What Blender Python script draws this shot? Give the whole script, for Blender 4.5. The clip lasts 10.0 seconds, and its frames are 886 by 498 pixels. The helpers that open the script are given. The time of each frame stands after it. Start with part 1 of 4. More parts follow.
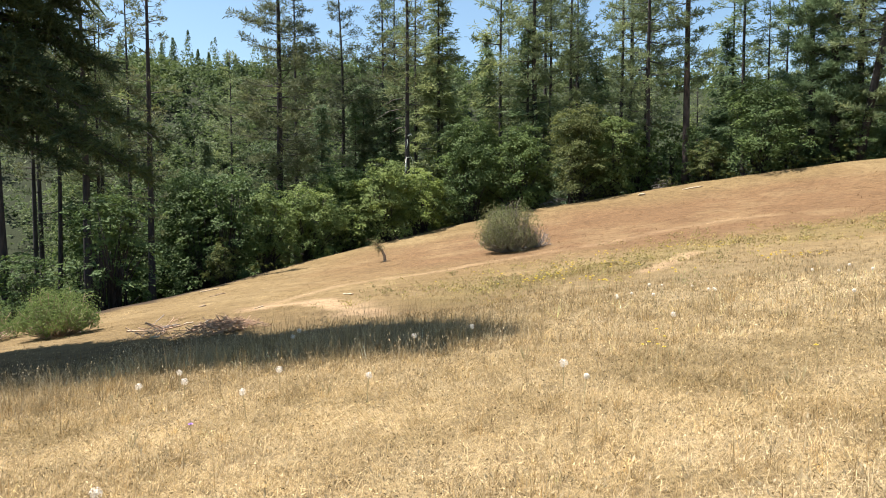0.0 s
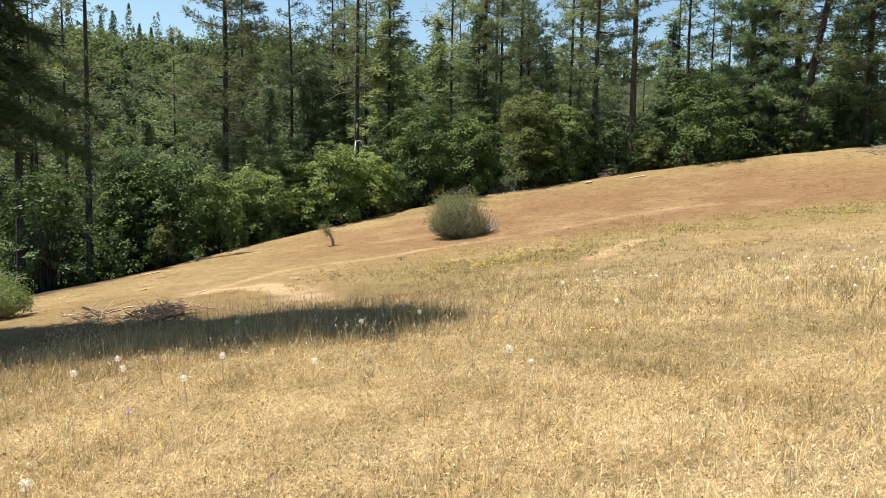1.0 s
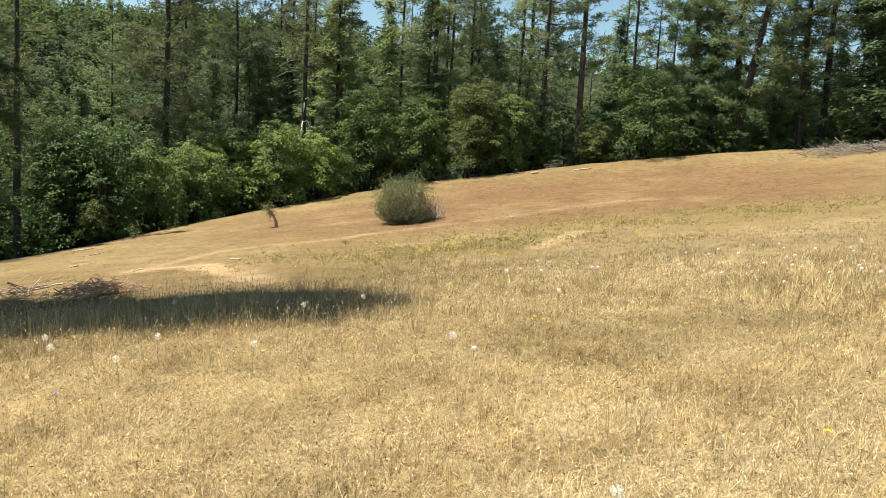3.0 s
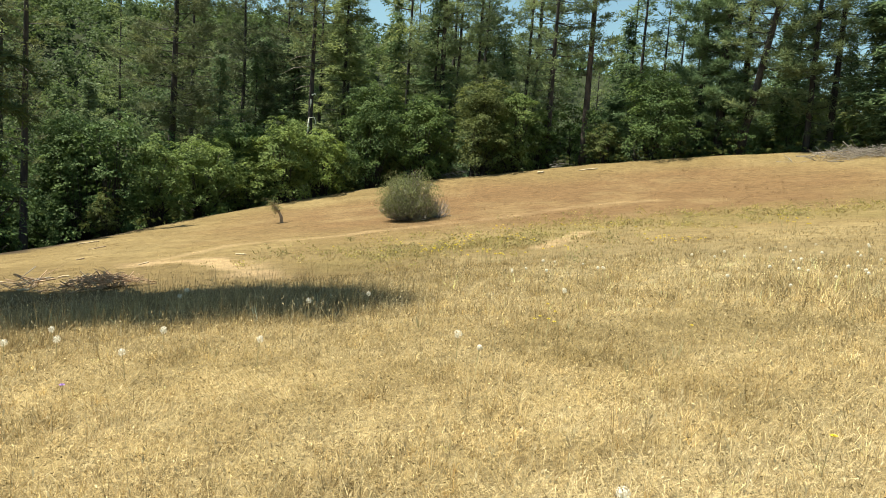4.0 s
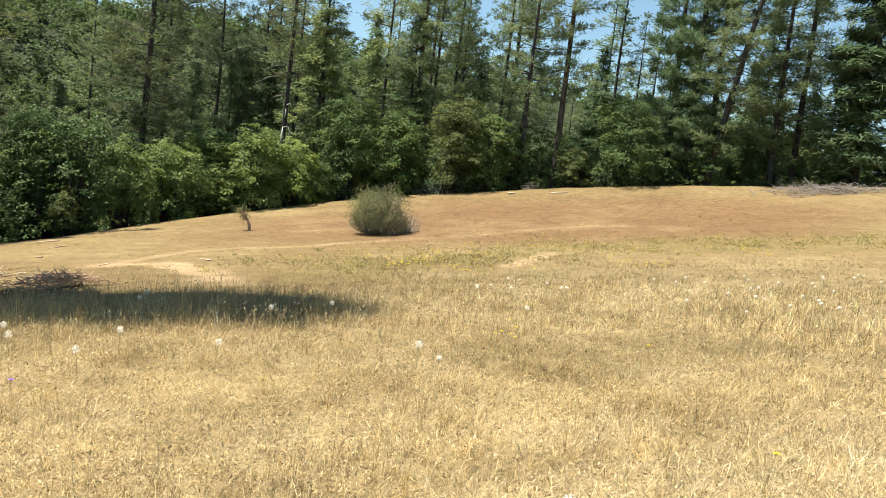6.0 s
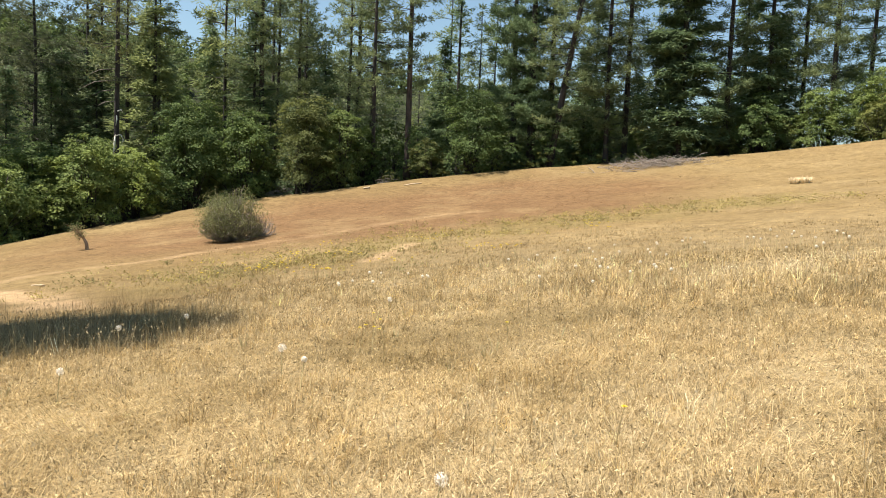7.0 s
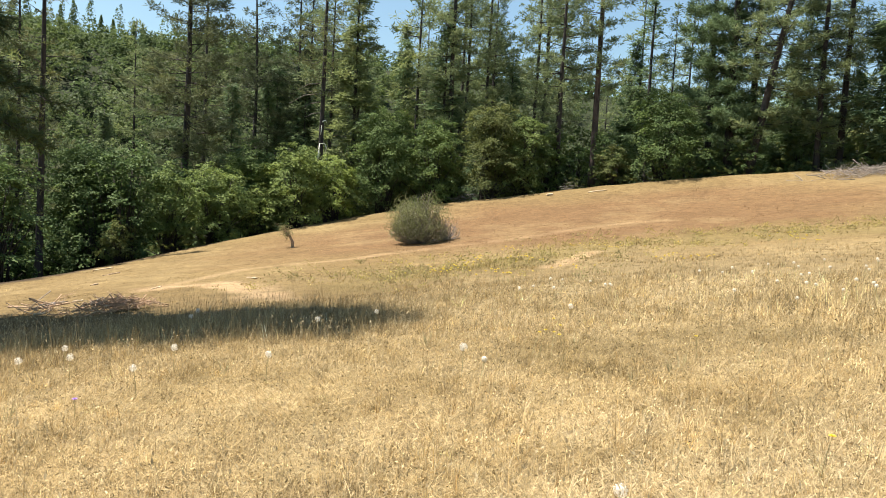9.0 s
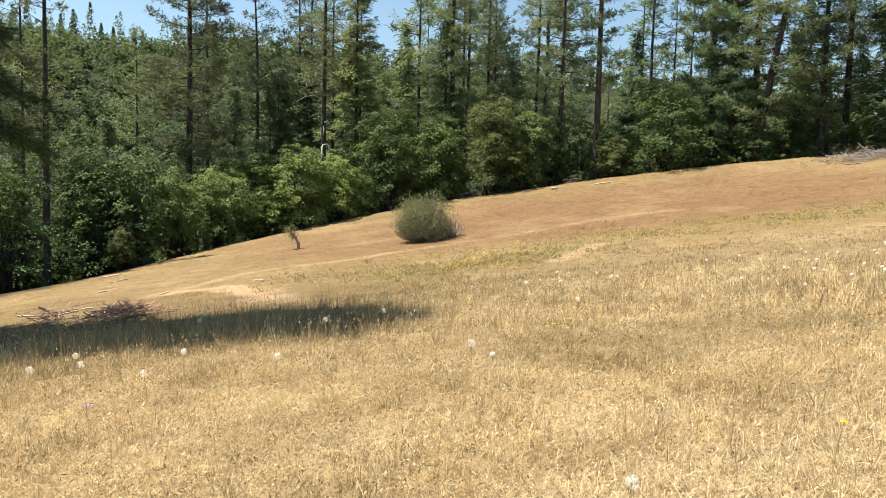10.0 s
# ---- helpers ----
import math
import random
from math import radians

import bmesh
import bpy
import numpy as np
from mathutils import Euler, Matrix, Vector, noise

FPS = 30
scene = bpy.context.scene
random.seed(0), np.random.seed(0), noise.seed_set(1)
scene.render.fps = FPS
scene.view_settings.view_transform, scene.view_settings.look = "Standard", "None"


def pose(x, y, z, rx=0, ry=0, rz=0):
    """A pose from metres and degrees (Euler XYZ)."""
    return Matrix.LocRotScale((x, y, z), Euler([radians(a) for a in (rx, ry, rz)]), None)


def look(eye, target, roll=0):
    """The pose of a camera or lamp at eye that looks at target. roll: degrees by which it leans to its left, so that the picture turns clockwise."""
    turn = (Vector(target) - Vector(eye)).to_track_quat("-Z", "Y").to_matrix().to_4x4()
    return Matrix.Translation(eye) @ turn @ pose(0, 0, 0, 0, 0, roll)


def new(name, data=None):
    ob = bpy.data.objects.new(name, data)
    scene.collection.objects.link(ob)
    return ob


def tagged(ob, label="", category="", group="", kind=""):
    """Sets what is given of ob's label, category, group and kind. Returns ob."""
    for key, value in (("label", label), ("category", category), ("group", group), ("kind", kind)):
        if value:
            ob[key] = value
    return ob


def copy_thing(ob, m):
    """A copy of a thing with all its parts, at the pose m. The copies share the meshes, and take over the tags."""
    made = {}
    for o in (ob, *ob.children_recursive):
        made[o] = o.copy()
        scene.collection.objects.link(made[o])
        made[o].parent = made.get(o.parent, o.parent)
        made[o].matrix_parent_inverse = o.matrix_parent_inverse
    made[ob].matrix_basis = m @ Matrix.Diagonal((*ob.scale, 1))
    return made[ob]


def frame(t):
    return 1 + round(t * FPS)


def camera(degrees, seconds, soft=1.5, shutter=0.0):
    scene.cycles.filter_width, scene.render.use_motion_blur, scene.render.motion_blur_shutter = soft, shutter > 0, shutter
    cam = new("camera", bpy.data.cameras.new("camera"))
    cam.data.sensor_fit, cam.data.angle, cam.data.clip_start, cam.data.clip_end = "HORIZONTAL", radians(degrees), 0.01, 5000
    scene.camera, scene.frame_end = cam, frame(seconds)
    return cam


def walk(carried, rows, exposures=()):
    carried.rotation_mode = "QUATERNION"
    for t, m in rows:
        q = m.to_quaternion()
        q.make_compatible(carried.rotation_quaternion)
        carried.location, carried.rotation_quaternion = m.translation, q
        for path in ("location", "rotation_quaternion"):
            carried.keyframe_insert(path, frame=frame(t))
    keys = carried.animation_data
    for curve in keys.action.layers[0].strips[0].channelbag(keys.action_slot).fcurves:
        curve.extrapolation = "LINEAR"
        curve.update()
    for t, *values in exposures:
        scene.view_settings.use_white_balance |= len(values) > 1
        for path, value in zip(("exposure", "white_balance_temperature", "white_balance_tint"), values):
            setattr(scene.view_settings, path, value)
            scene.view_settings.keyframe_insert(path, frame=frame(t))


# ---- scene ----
cam = camera(65.73, 10.0, soft=0.95)
PATH = [
    (0, pose(0.000, 0.000, 1.600, 86.60, -0.00, -0.00)),
    (0.5, pose(0.024, 0.038, 1.609, 83.80, 0.99, -3.85)),
    (1, pose(0.013, 0.018, 1.606, 85.39, -0.91, -4.18)),
    (1.5, pose(0.012, 0.016, 1.606, 85.49, -1.50, -6.63)),
    (2, pose(0.005, 0.027, 1.607, 84.83, -2.56, -7.21)),
    (2.5, pose(0.006, 0.037, 1.603, 84.51, -2.62, -8.54)),
    (4, pose(-0.018, 0.047, 1.602, 84.18, -3.94, -8.18)),
    (4.5, pose(-0.022, 0.048, 1.602, 84.65, -4.39, -8.28)),
    (5, pose(-0.019, 0.041, 1.595, 84.98, -3.53, -5.52)),
    (5.5, pose(-0.018, 0.017, 1.592, 85.80, -4.39, -4.84)),
    (6, pose(0.014, -0.006, 1.557, 85.85, -6.78, -10.53)),
    (6.2, pose(0.039, -0.016, 1.561, 85.20, -5.62, -14.50)),
    (7.3, pose(0.051, -0.055, 1.540, 86.86, -2.01, -22.80)),
    (7.5, pose(0.048, -0.057, 1.537, 86.95, -1.79, -20.94)),
    (8, pose(0.008, -0.064, 1.530, 86.79, -2.28, -12.60)),
    (8.5, pose(0.027, -0.062, 1.522, 86.71, -3.45, -6.76)),
    (9, pose(0.033, -0.063, 1.522, 86.19, -3.18, -7.28)),
    (9.5, pose(0.032, -0.065, 1.518, 86.21, -2.30, -8.03)),
    (10, pose(0.038, -0.064, 1.522, 85.93, -1.43, -6.91)),
]
walk(cam, PATH, exposures=(
    (0.0, 1.45, 6160, 18), (0.5, 1.44, 6430, 17), (1.0, 1.40, 6430, 14), (2.5, 1.37, 6480, 13), (4.0, 1.30, 6670, 1), (5.0, 1.34, 6600, 1), (5.5, 1.38, 6480, 2),
    (6.0, 1.50, 6400, 9), (7.5, 1.27, 6680, 15), (9.0, 1.45, 6480, 13), (10.0, 1.44, 6440, 16)))

# ---- light ----
SUN_EL, SUN_AZ = radians(66), radians(-74)        # height; bearing from +y towards +x
SUN_DIR = Vector((math.sin(SUN_AZ) * math.cos(SUN_EL), math.cos(SUN_AZ) * math.cos(SUN_EL), math.sin(SUN_EL)))
world = bpy.data.worlds.new("sky")
world.use_nodes = True
scene.world = world
sky = world.node_tree.nodes.new("ShaderNodeTexSky")
sky.sky_type, sky.sun_disc = "NISHITA", False
sky.sun_elevation, sky.sun_rotation = SUN_EL, SUN_AZ
sky.air_density, sky.dust_density, sky.ozone_density = 1.3, 0.6, 1.6
clear = world.node_tree.nodes.new("ShaderNodeMix")
clear.data_type, clear.blend_type = "RGBA", "MULTIPLY"
clear.inputs[0].default_value, clear.inputs[7].default_value = 1.0, (0.89, 0.98, 0.93, 1)
world.node_tree.links.new(sky.outputs[0], clear.inputs[6])
world.node_tree.links.new(clear.outputs[2], world.node_tree.nodes["Background"].inputs[0])
world.node_tree.nodes["Background"].inputs[1].default_value = 0.062
lamp = bpy.data.lights.new("sun", "SUN")
lamp.energy, lamp.angle, lamp.color = 5.0, radians(0.53), (1.0, 0.95, 0.86)
sun = new("sun", lamp)
sun.matrix_world = look(SUN_DIR * 200, (0, 0, 0))

# ---- materials ----
def material(name):
    m = bpy.data.materials.new(name)
    m.use_nodes = True
    nt = m.node_tree
    return m, nt, nt.nodes["Principled BSDF"]


def node(nt, kind, **inputs):
    n = nt.nodes.new(kind)
    for key, value in inputs.items():
        n.inputs[key.replace("_", " ")].default_value = value
    return n


def ramp(nt, source, stops):
    n = nt.nodes.new("ShaderNodeValToRGB")
    while len(n.color_ramp.elements) < len(stops):
        n.color_ramp.elements.new(0.5)
    for e, (at, colour) in zip(n.color_ramp.elements, stops):
        e.position, e.color = at, (*colour, 1)
    nt.links.new(source, n.inputs[0])
    return n.outputs[0]


def thin(nt, shader, colour, share):
    """Lets part of the light through a leaf or blade."""
    out = nt.nodes["Material Output"]
    tr = nt.nodes.new("ShaderNodeBsdfTranslucent")
    nt.links.new(colour, tr.inputs[0])
    mix = nt.nodes.new("ShaderNodeMixShader")
    mix.inputs[0].default_value = share
    nt.links.new(shader.outputs[0], mix.inputs[1])
    nt.links.new(tr.outputs[0], mix.inputs[2])
    nt.links.new(mix.outputs[0], out.inputs[0])


def leaf_material(name, dark, mid, light, share=0.3, rough=0.6, patch=0.8, even=0.6):
    """Foliage: every leaf takes its own shade, and large clumps drift in hue."""
    m, nt, b = material(name)
    dark, light = [tuple(even * p + (1 - even) * q for p, q in zip(mid, c)) for c in (dark, light)]
    geo = nt.nodes.new("ShaderNodeNewGeometry")
    tone = ramp(nt, geo.outputs["Random Per Island"], [(0.0, dark), (0.5, mid), (1.0, light)])
    co = nt.nodes.new("ShaderNodeTexCoord")
    n1 = node(nt, "ShaderNodeTexNoise", Scale=patch, Detail=2.0)
    nt.links.new(co.outputs["Object"], n1.inputs[0])
    info = nt.nodes.new("ShaderNodeObjectInfo")
    add = nt.nodes.new("ShaderNodeMath")
    add.operation = "ADD"
    nt.links.new(n1.outputs[0], add.inputs[0])
    sc = nt.nodes.new("ShaderNodeMath")
    sc.operation = "MULTIPLY"
    sc.inputs[1].default_value = 0.36
    nt.links.new(info.outputs["Random"], sc.inputs[0])
    nt.links.new(sc.outputs[0], add.inputs[1])
    drift = ramp(nt, add.outputs[0], [(0.36, (0.66, 0.72, 0.68)), (0.66, (1, 1, 1)), (0.96, (1.24, 1.18, 0.86))])
    mul = nt.nodes.new("ShaderNodeMix")
    mul.data_type, mul.blend_type = "RGBA", "MULTIPLY"
    mul.inputs[0].default_value = 1.0
    nt.links.new(tone, mul.inputs[6])
    nt.links.new(drift, mul.inputs[7])
    nt.links.new(mul.outputs[2], b.inputs["Base Color"])
    b.inputs["Roughness"].default_value = rough
    b.inputs["Specular IOR Level"].default_value = 0.12
    thin(nt, b, mul.outputs[2], share)
    return m


def bark_material(name, dark, light, scale=6.0):
    m, nt, b = material(name)
    co = nt.nodes.new("ShaderNodeTexCoord")
    mp = node(nt, "ShaderNodeMapping", Scale=(1.0, 1.0, 0.22))
    nt.links.new(co.outputs["Object"], mp.inputs[0])
    v = node(nt, "ShaderNodeTexVoronoi", Scale=scale)
    nt.links.new(mp.outputs[0], v.inputs[0])
    n1 = node(nt, "ShaderNodeTexNoise", Scale=scale * 3, Detail=6.0)
    nt.links.new(mp.outputs[0], n1.inputs[0])
    add = nt.nodes.new("ShaderNodeMath")
    add.operation = "MULTIPLY"
    nt.links.new(v.outputs[0], add.inputs[0])
    nt.links.new(n1.outputs[0], add.inputs[1])
    nt.links.new(ramp(nt, add.outputs[0], [(0.05, dark), (0.5, light)]), b.inputs["Base Color"])
    bump = node(nt, "ShaderNodeBump", Strength=0.8, Distance=0.03)
    nt.links.new(add.outputs[0], bump.inputs["Height"])
    nt.links.new(bump.outputs[0], b.inputs["Normal"])
    b.inputs["Roughness"].default_value = 0.9
    return m


def tint_material(name, share, rough, spread):
    """Ground and grass: the colour of the patch it grows on, each blade a little lighter or darker."""
    m, nt, b = material(name)
    at = nt.nodes.new("ShaderNodeAttribute")
    at.attribute_name = "tint"
    geo = nt.nodes.new("ShaderNodeNewGeometry")
    if share:
        f = ramp(nt, geo.outputs["Random Per Island"], spread)
    else:
        n1 = node(nt, "ShaderNodeTexNoise", Scale=22.0, Detail=9.0, Roughness=0.75)
        nt.links.new(geo.outputs["Position"], n1.inputs[0])
        f = ramp(nt, n1.outputs[0], spread)
        bump = node(nt, "ShaderNodeBump", Strength=0.7, Distance=0.05)
        n2 = node(nt, "ShaderNodeTexNoise", Scale=34.0, Detail=6.0)
        nt.links.new(geo.outputs["Position"], n2.inputs[0])
        nt.links.new(n2.outputs[0], bump.inputs["Height"])
        nt.links.new(bump.outputs[0], b.inputs["Normal"])
        n3 = node(nt, "ShaderNodeTexNoise", Scale=3.2, Detail=7.0, Roughness=0.72)
        nt.links.new(geo.outputs["Position"], n3.inputs[0])
        two = nt.nodes.new("ShaderNodeMix")
        two.data_type, two.blend_type = "RGBA", "MULTIPLY"
        two.inputs[0].default_value = 1.0
        nt.links.new(f, two.inputs[6])
        nt.links.new(ramp(nt, n3.outputs[0], [(0.34, (0.68, 0.64, 0.6)), (0.5, (1, 1, 1)), (0.68, (1.28, 1.26, 1.2))]), two.inputs[7])
        f = two.outputs[2]
    mul = nt.nodes.new("ShaderNodeMix")
    mul.data_type, mul.blend_type = "RGBA", "MULTIPLY"
    mul.inputs[0].default_value = 1.0
    nt.links.new(at.outputs["Color"], mul.inputs[6])
    nt.links.new(f, mul.inputs[7])
    nt.links.new(mul.outputs[2], b.inputs["Base Color"])
    b.inputs["Roughness"].default_value = rough
    b.inputs["Specular IOR Level"].default_value = 0.12
    if share:
        thin(nt, b, mul.outputs[2], share)
    return m


def mottled_material(name, dark, light, scale, rough=0.8, share=0.0):
    m, nt, b = material(name)
    co = nt.nodes.new("ShaderNodeTexCoord")
    n1 = node(nt, "ShaderNodeTexNoise", Scale=scale, Detail=6.0)
    nt.links.new(co.outputs["Object"], n1.inputs[0])
    col = ramp(nt, n1.outputs[0], [(0.3, dark), (0.7, light)])
    nt.links.new(col, b.inputs["Base Color"])
    b.inputs["Roughness"].default_value = rough
    if share:
        thin(nt, b, col, share)
    return m


M_GROUND = tint_material("dry_soil", 0, 0.95, [(0.32, (0.5, 0.44, 0.38)), (0.5, (0.92, 0.9, 0.86)), (0.68, (1.35, 1.31, 1.22))])
M_GRASS = tint_material("dry_grass", 0.3, 0.5, [(0.0, (0.6, 0.54, 0.46)), (0.3, (0.9, 0.87, 0.82)), (0.7, (1.08, 1.08, 1.06)), (1.0, (1.3, 1.3, 1.3))])
M_PINE = leaf_material("pine_needles", (0.085, 0.115, 0.054), (0.185, 0.225, 0.104), (0.29, 0.325, 0.15), 0.4)
# browner, darker pine needles: the left pines' weaker light put into the colour
M_DIM = leaf_material("dim_pine_needles", (0.052, 0.064, 0.032), (0.118, 0.134, 0.066), (0.195, 0.205, 0.1), 0.34)
M_FIR = leaf_material("fir_needles", (0.06, 0.095, 0.05), (0.125, 0.18, 0.085), (0.2, 0.25, 0.115), 0.38)
# needles seen against the sun: their shade is put into this darker colour
M_BACKLIT = leaf_material("backlit_needles", (0.03, 0.046, 0.022), (0.055, 0.08, 0.034), (0.095, 0.125, 0.052), 0.1)
M_OAK = leaf_material("oak_leaves", (0.08, 0.12, 0.036), (0.18, 0.235, 0.07), (0.28, 0.33, 0.11), 0.34)
M_MAPLE = leaf_material("maple_leaves", (0.045, 0.075, 0.026), (0.1, 0.15, 0.05), (0.17, 0.22, 0.078), 0.32)
M_OLIVE = leaf_material("olive_leaves", (0.07, 0.085, 0.028), (0.135, 0.155, 0.05), (0.215, 0.23, 0.08), 0.36)
M_FAR = leaf_material("hill_leaves", (0.045, 0.072, 0.03), (0.088, 0.124, 0.05), (0.14, 0.175, 0.068), 0.42, patch=0.07)
M_SAGE = leaf_material("sage_leaves", (0.12, 0.125, 0.05), (0.235, 0.235, 0.1), (0.34, 0.33, 0.15), 0.3)
M_BARK = bark_material("pine_bark", (0.016, 0.013, 0.011), (0.06, 0.047, 0.038))
M_REDBARK = bark_material("red_bark", (0.03, 0.021, 0.016), (0.125, 0.088, 0.068))
M_GREYBARK = bark_material("grey_bark", (0.06, 0.05, 0.04), (0.3, 0.26, 0.21))
M_TWIG = mottled_material("weathered_twig", (0.15, 0.12, 0.1), (0.38, 0.33, 0.28), 14.0)
M_BROWNTWIG = mottled_material("brown_twig", (0.2, 0.13, 0.08), (0.47, 0.34, 0.22), 14.0)
M_BRUSH = mottled_material("dry_brush", (0.28, 0.165, 0.09), (0.55, 0.37, 0.23), 14.0)
M_CUT = mottled_material("pale_wood", (0.4, 0.29, 0.17), (0.62, 0.5, 0.34), 10.0)
M_PALE = mottled_material("bare_white_wood", (0.66, 0.62, 0.5), (0.88, 0.84, 0.72), 12.0)
M_PAPPUS = mottled_material("white_pappus", (0.76, 0.7, 0.58), (0.87, 0.82, 0.7), 40.0, 0.6, 0.4)
M_YELLOW = mottled_material("yellow_petal", (0.62, 0.47, 0.02), (0.78, 0.64, 0.05), 30.0, 0.5, 0.25)
M_PURPLE = mottled_material("purple_petal", (0.3, 0.16, 0.5), (0.5, 0.32, 0.7), 30.0, 0.5, 0.25)
M_STEM = mottled_material("dry_green_stem", (0.34, 0.29, 0.14), (0.5, 0.43, 0.22), 20.0, 0.6, 0.15)

# ---- mesh tools ----


def mesh_of(name, verts, tris, mat, tint=None, smooth=False):
    """A mesh from arrays of corners and triangles."""
    verts, tris = np.asarray(verts, np.float32), np.asarray(tris, np.int32)
    me = bpy.data.meshes.new(name)
    me.vertices.add(len(verts))
    me.vertices.foreach_set("co", verts.ravel())
    me.loops.add(tris.size)
    me.loops.foreach_set("vertex_index", tris.ravel())
    me.polygons.add(len(tris))
    me.polygons.foreach_set("loop_start", np.arange(0, tris.size, 3, dtype=np.int32))
    me.polygons.foreach_set("use_smooth", np.full(len(tris), smooth))
    me.update(calc_edges=True)
    if tint is not None:
        a = me.attributes.new("tint", "FLOAT_COLOR", "POINT")
        a.data.foreach_set("color", np.concatenate([tint, np.ones((len(tint), 1))], 1).astype(np.float32).ravel())
    me.materials.append(mat)
    me.validate()
    return me


def join(pieces):
    """Many (corners, triangles) as one."""
    vs, fs, n = [], [], 0
    for v, f in pieces:
        vs.append(np.asarray(v, float))
        fs.append(np.asarray(f, int) + n)
        n += len(v)
    return np.concatenate(vs), np.concatenate(fs)


def part(name, me, parent, label=""):
    ob = new(name, me)
    ob.parent = parent
    return tagged(ob, label)


def tube(points, radii, sides=5):
    """A round limb along points, closed at its tip."""
    p = np.asarray(points, float)
    d = np.gradient(p, axis=0)
    d /= np.linalg.norm(d, axis=1)[:, None] + 1e-9
    ref = np.where(np.abs(d[:, 2:3]) > 0.9, [[1.0, 0, 0]], [[0, 0, 1.0]])
    a = np.cross(d, ref)
    a /= np.linalg.norm(a, axis=1)[:, None] + 1e-9
    b = np.cross(d, a)
    ang = np.arange(sides) * 2 * math.pi / sides
    ring = a[:, None] * np.cos(ang)[None, :, None] + b[:, None] * np.sin(ang)[None, :, None]
    v = (p[:, None] + ring * np.asarray(radii, float)[:, None, None]).reshape(-1, 3)
    f = []
    for i in range(len(p) - 1):
        for k in range(sides):
            q, w = i * sides + k, i * sides + (k + 1) % sides
            f += [(q, w, q + sides), (w, w + sides, q + sides)]
    last = (len(p) - 1) * sides
    for k in range(1, sides - 1):
        f.append((last, last + k, last + k + 1))
        f.append((0, k + 1, k))
    return v, np.array(f)


def unit(v):
    return v / (np.linalg.norm(v, axis=-1, keepdims=True) + 1e-9)


def leaves(rng, centres, normals, size, slim=0.62, wild=0.55):
    """One pointed leaf, two triangles folded on its midrib, at each centre."""
    n = len(centres)
    nr = unit(normals + rng.normal(0, wild, (n, 3)))
    a = unit(np.cross(nr, rng.normal(0, 1, (n, 3))))
    b = np.cross(nr, a)
    s = (size * rng.uniform(0.6, 1.35, (n, 1)))
    fold = nr * s * 0.14
    v = np.stack([centres - a * s * 0.5, centres + b * s * 0.5 * slim + fold, centres + a * s * 0.5, centres - b * s * 0.5 * slim + fold], 1).reshape(-1, 3)
    k = np.arange(n)[:, None] * 4
    f = np.concatenate([k + [0, 1, 2], k + [0, 2, 3]], 1).reshape(-1, 3)
    return v, f


def flakes(rng, centres, normals, size):
    """A clump of foliage seen from afar: one ragged triangle at each centre."""
    n = len(centres)
    nr = unit(normals + rng.normal(0, 0.35, (n, 3)))
    a = unit(np.cross(nr, rng.normal(0, 1, (n, 3))))
    b = np.cross(nr, a)
    s = size * rng.uniform(0.6, 1.3, (n, 1))
    v = np.stack([centres - a * s * 0.6, centres + a * s * 0.45 - b * s * 0.4, centres + b * s * 0.6], 1).reshape(-1, 3)
    return v, np.arange(len(v)).reshape(-1, 3)


def lattice(ix, iy, seed):
    h = np.sin(ix * 127.1 + iy * 311.7 + seed * 74.7) * 43758.5453
    return h - np.floor(h)


def value_noise(x, y, seed=0):
    ix, iy = np.floor(x), np.floor(y)
    fx, fy = x - ix, y - iy
    fx, fy = fx * fx * (3 - 2 * fx), fy * fy * (3 - 2 * fy)
    top = lattice(ix, iy, seed) * (1 - fx) + lattice(ix + 1, iy, seed) * fx
    low = lattice(ix, iy + 1, seed) * (1 - fx) + lattice(ix + 1, iy + 1, seed) * fx
    return top * (1 - fy) + low * fy


def fbm(x, y, scale, seed=0, octaves=4):
    total, amp, norm = 0, 1.0, 0
    for k in range(octaves):
        total = total + amp * value_noise(x / scale * 2 ** k + 17.3 * k, y / scale * 2 ** k - 9.1 * k, seed + k)
        norm += amp
        amp *= 0.55
    return total / norm


def smooth(x, a, b):
    t = np.clip((x - a) / (b - a), 0, 1)
    return t * t * (3 - 2 * t)


# ---- the land ----
SLOPE = (2.167, -0.2668, 0.1494, -0.1058, -0.6855, 0.2552, -0.218, 0.3661, 0.4151)
EDGE_AZ = (-180, -60, -27, -20, -13, 0, 15, 30, 55, 120, 180)
EDGE_R = (35, 30, 28, 33, 38.5, 43, 45, 47.5, 50, 42, 35)
RIDGE_AZ = (-180, -60, -26, -19, -10, 8, 25, 36, 43, 50, 70, 180)
RIDGE_H = (25, 60, 58.5, 58.5, 63, 59, 50, 45, 32, 14, 14, 20)


def beyond(x, y):
    """How far past the meadow's brow a place lies, and its bearing."""
    r, az = np.hypot(x, y), np.degrees(np.arctan2(x, y))
    return r - np.interp(az, EDGE_AZ, EDGE_R), az, r


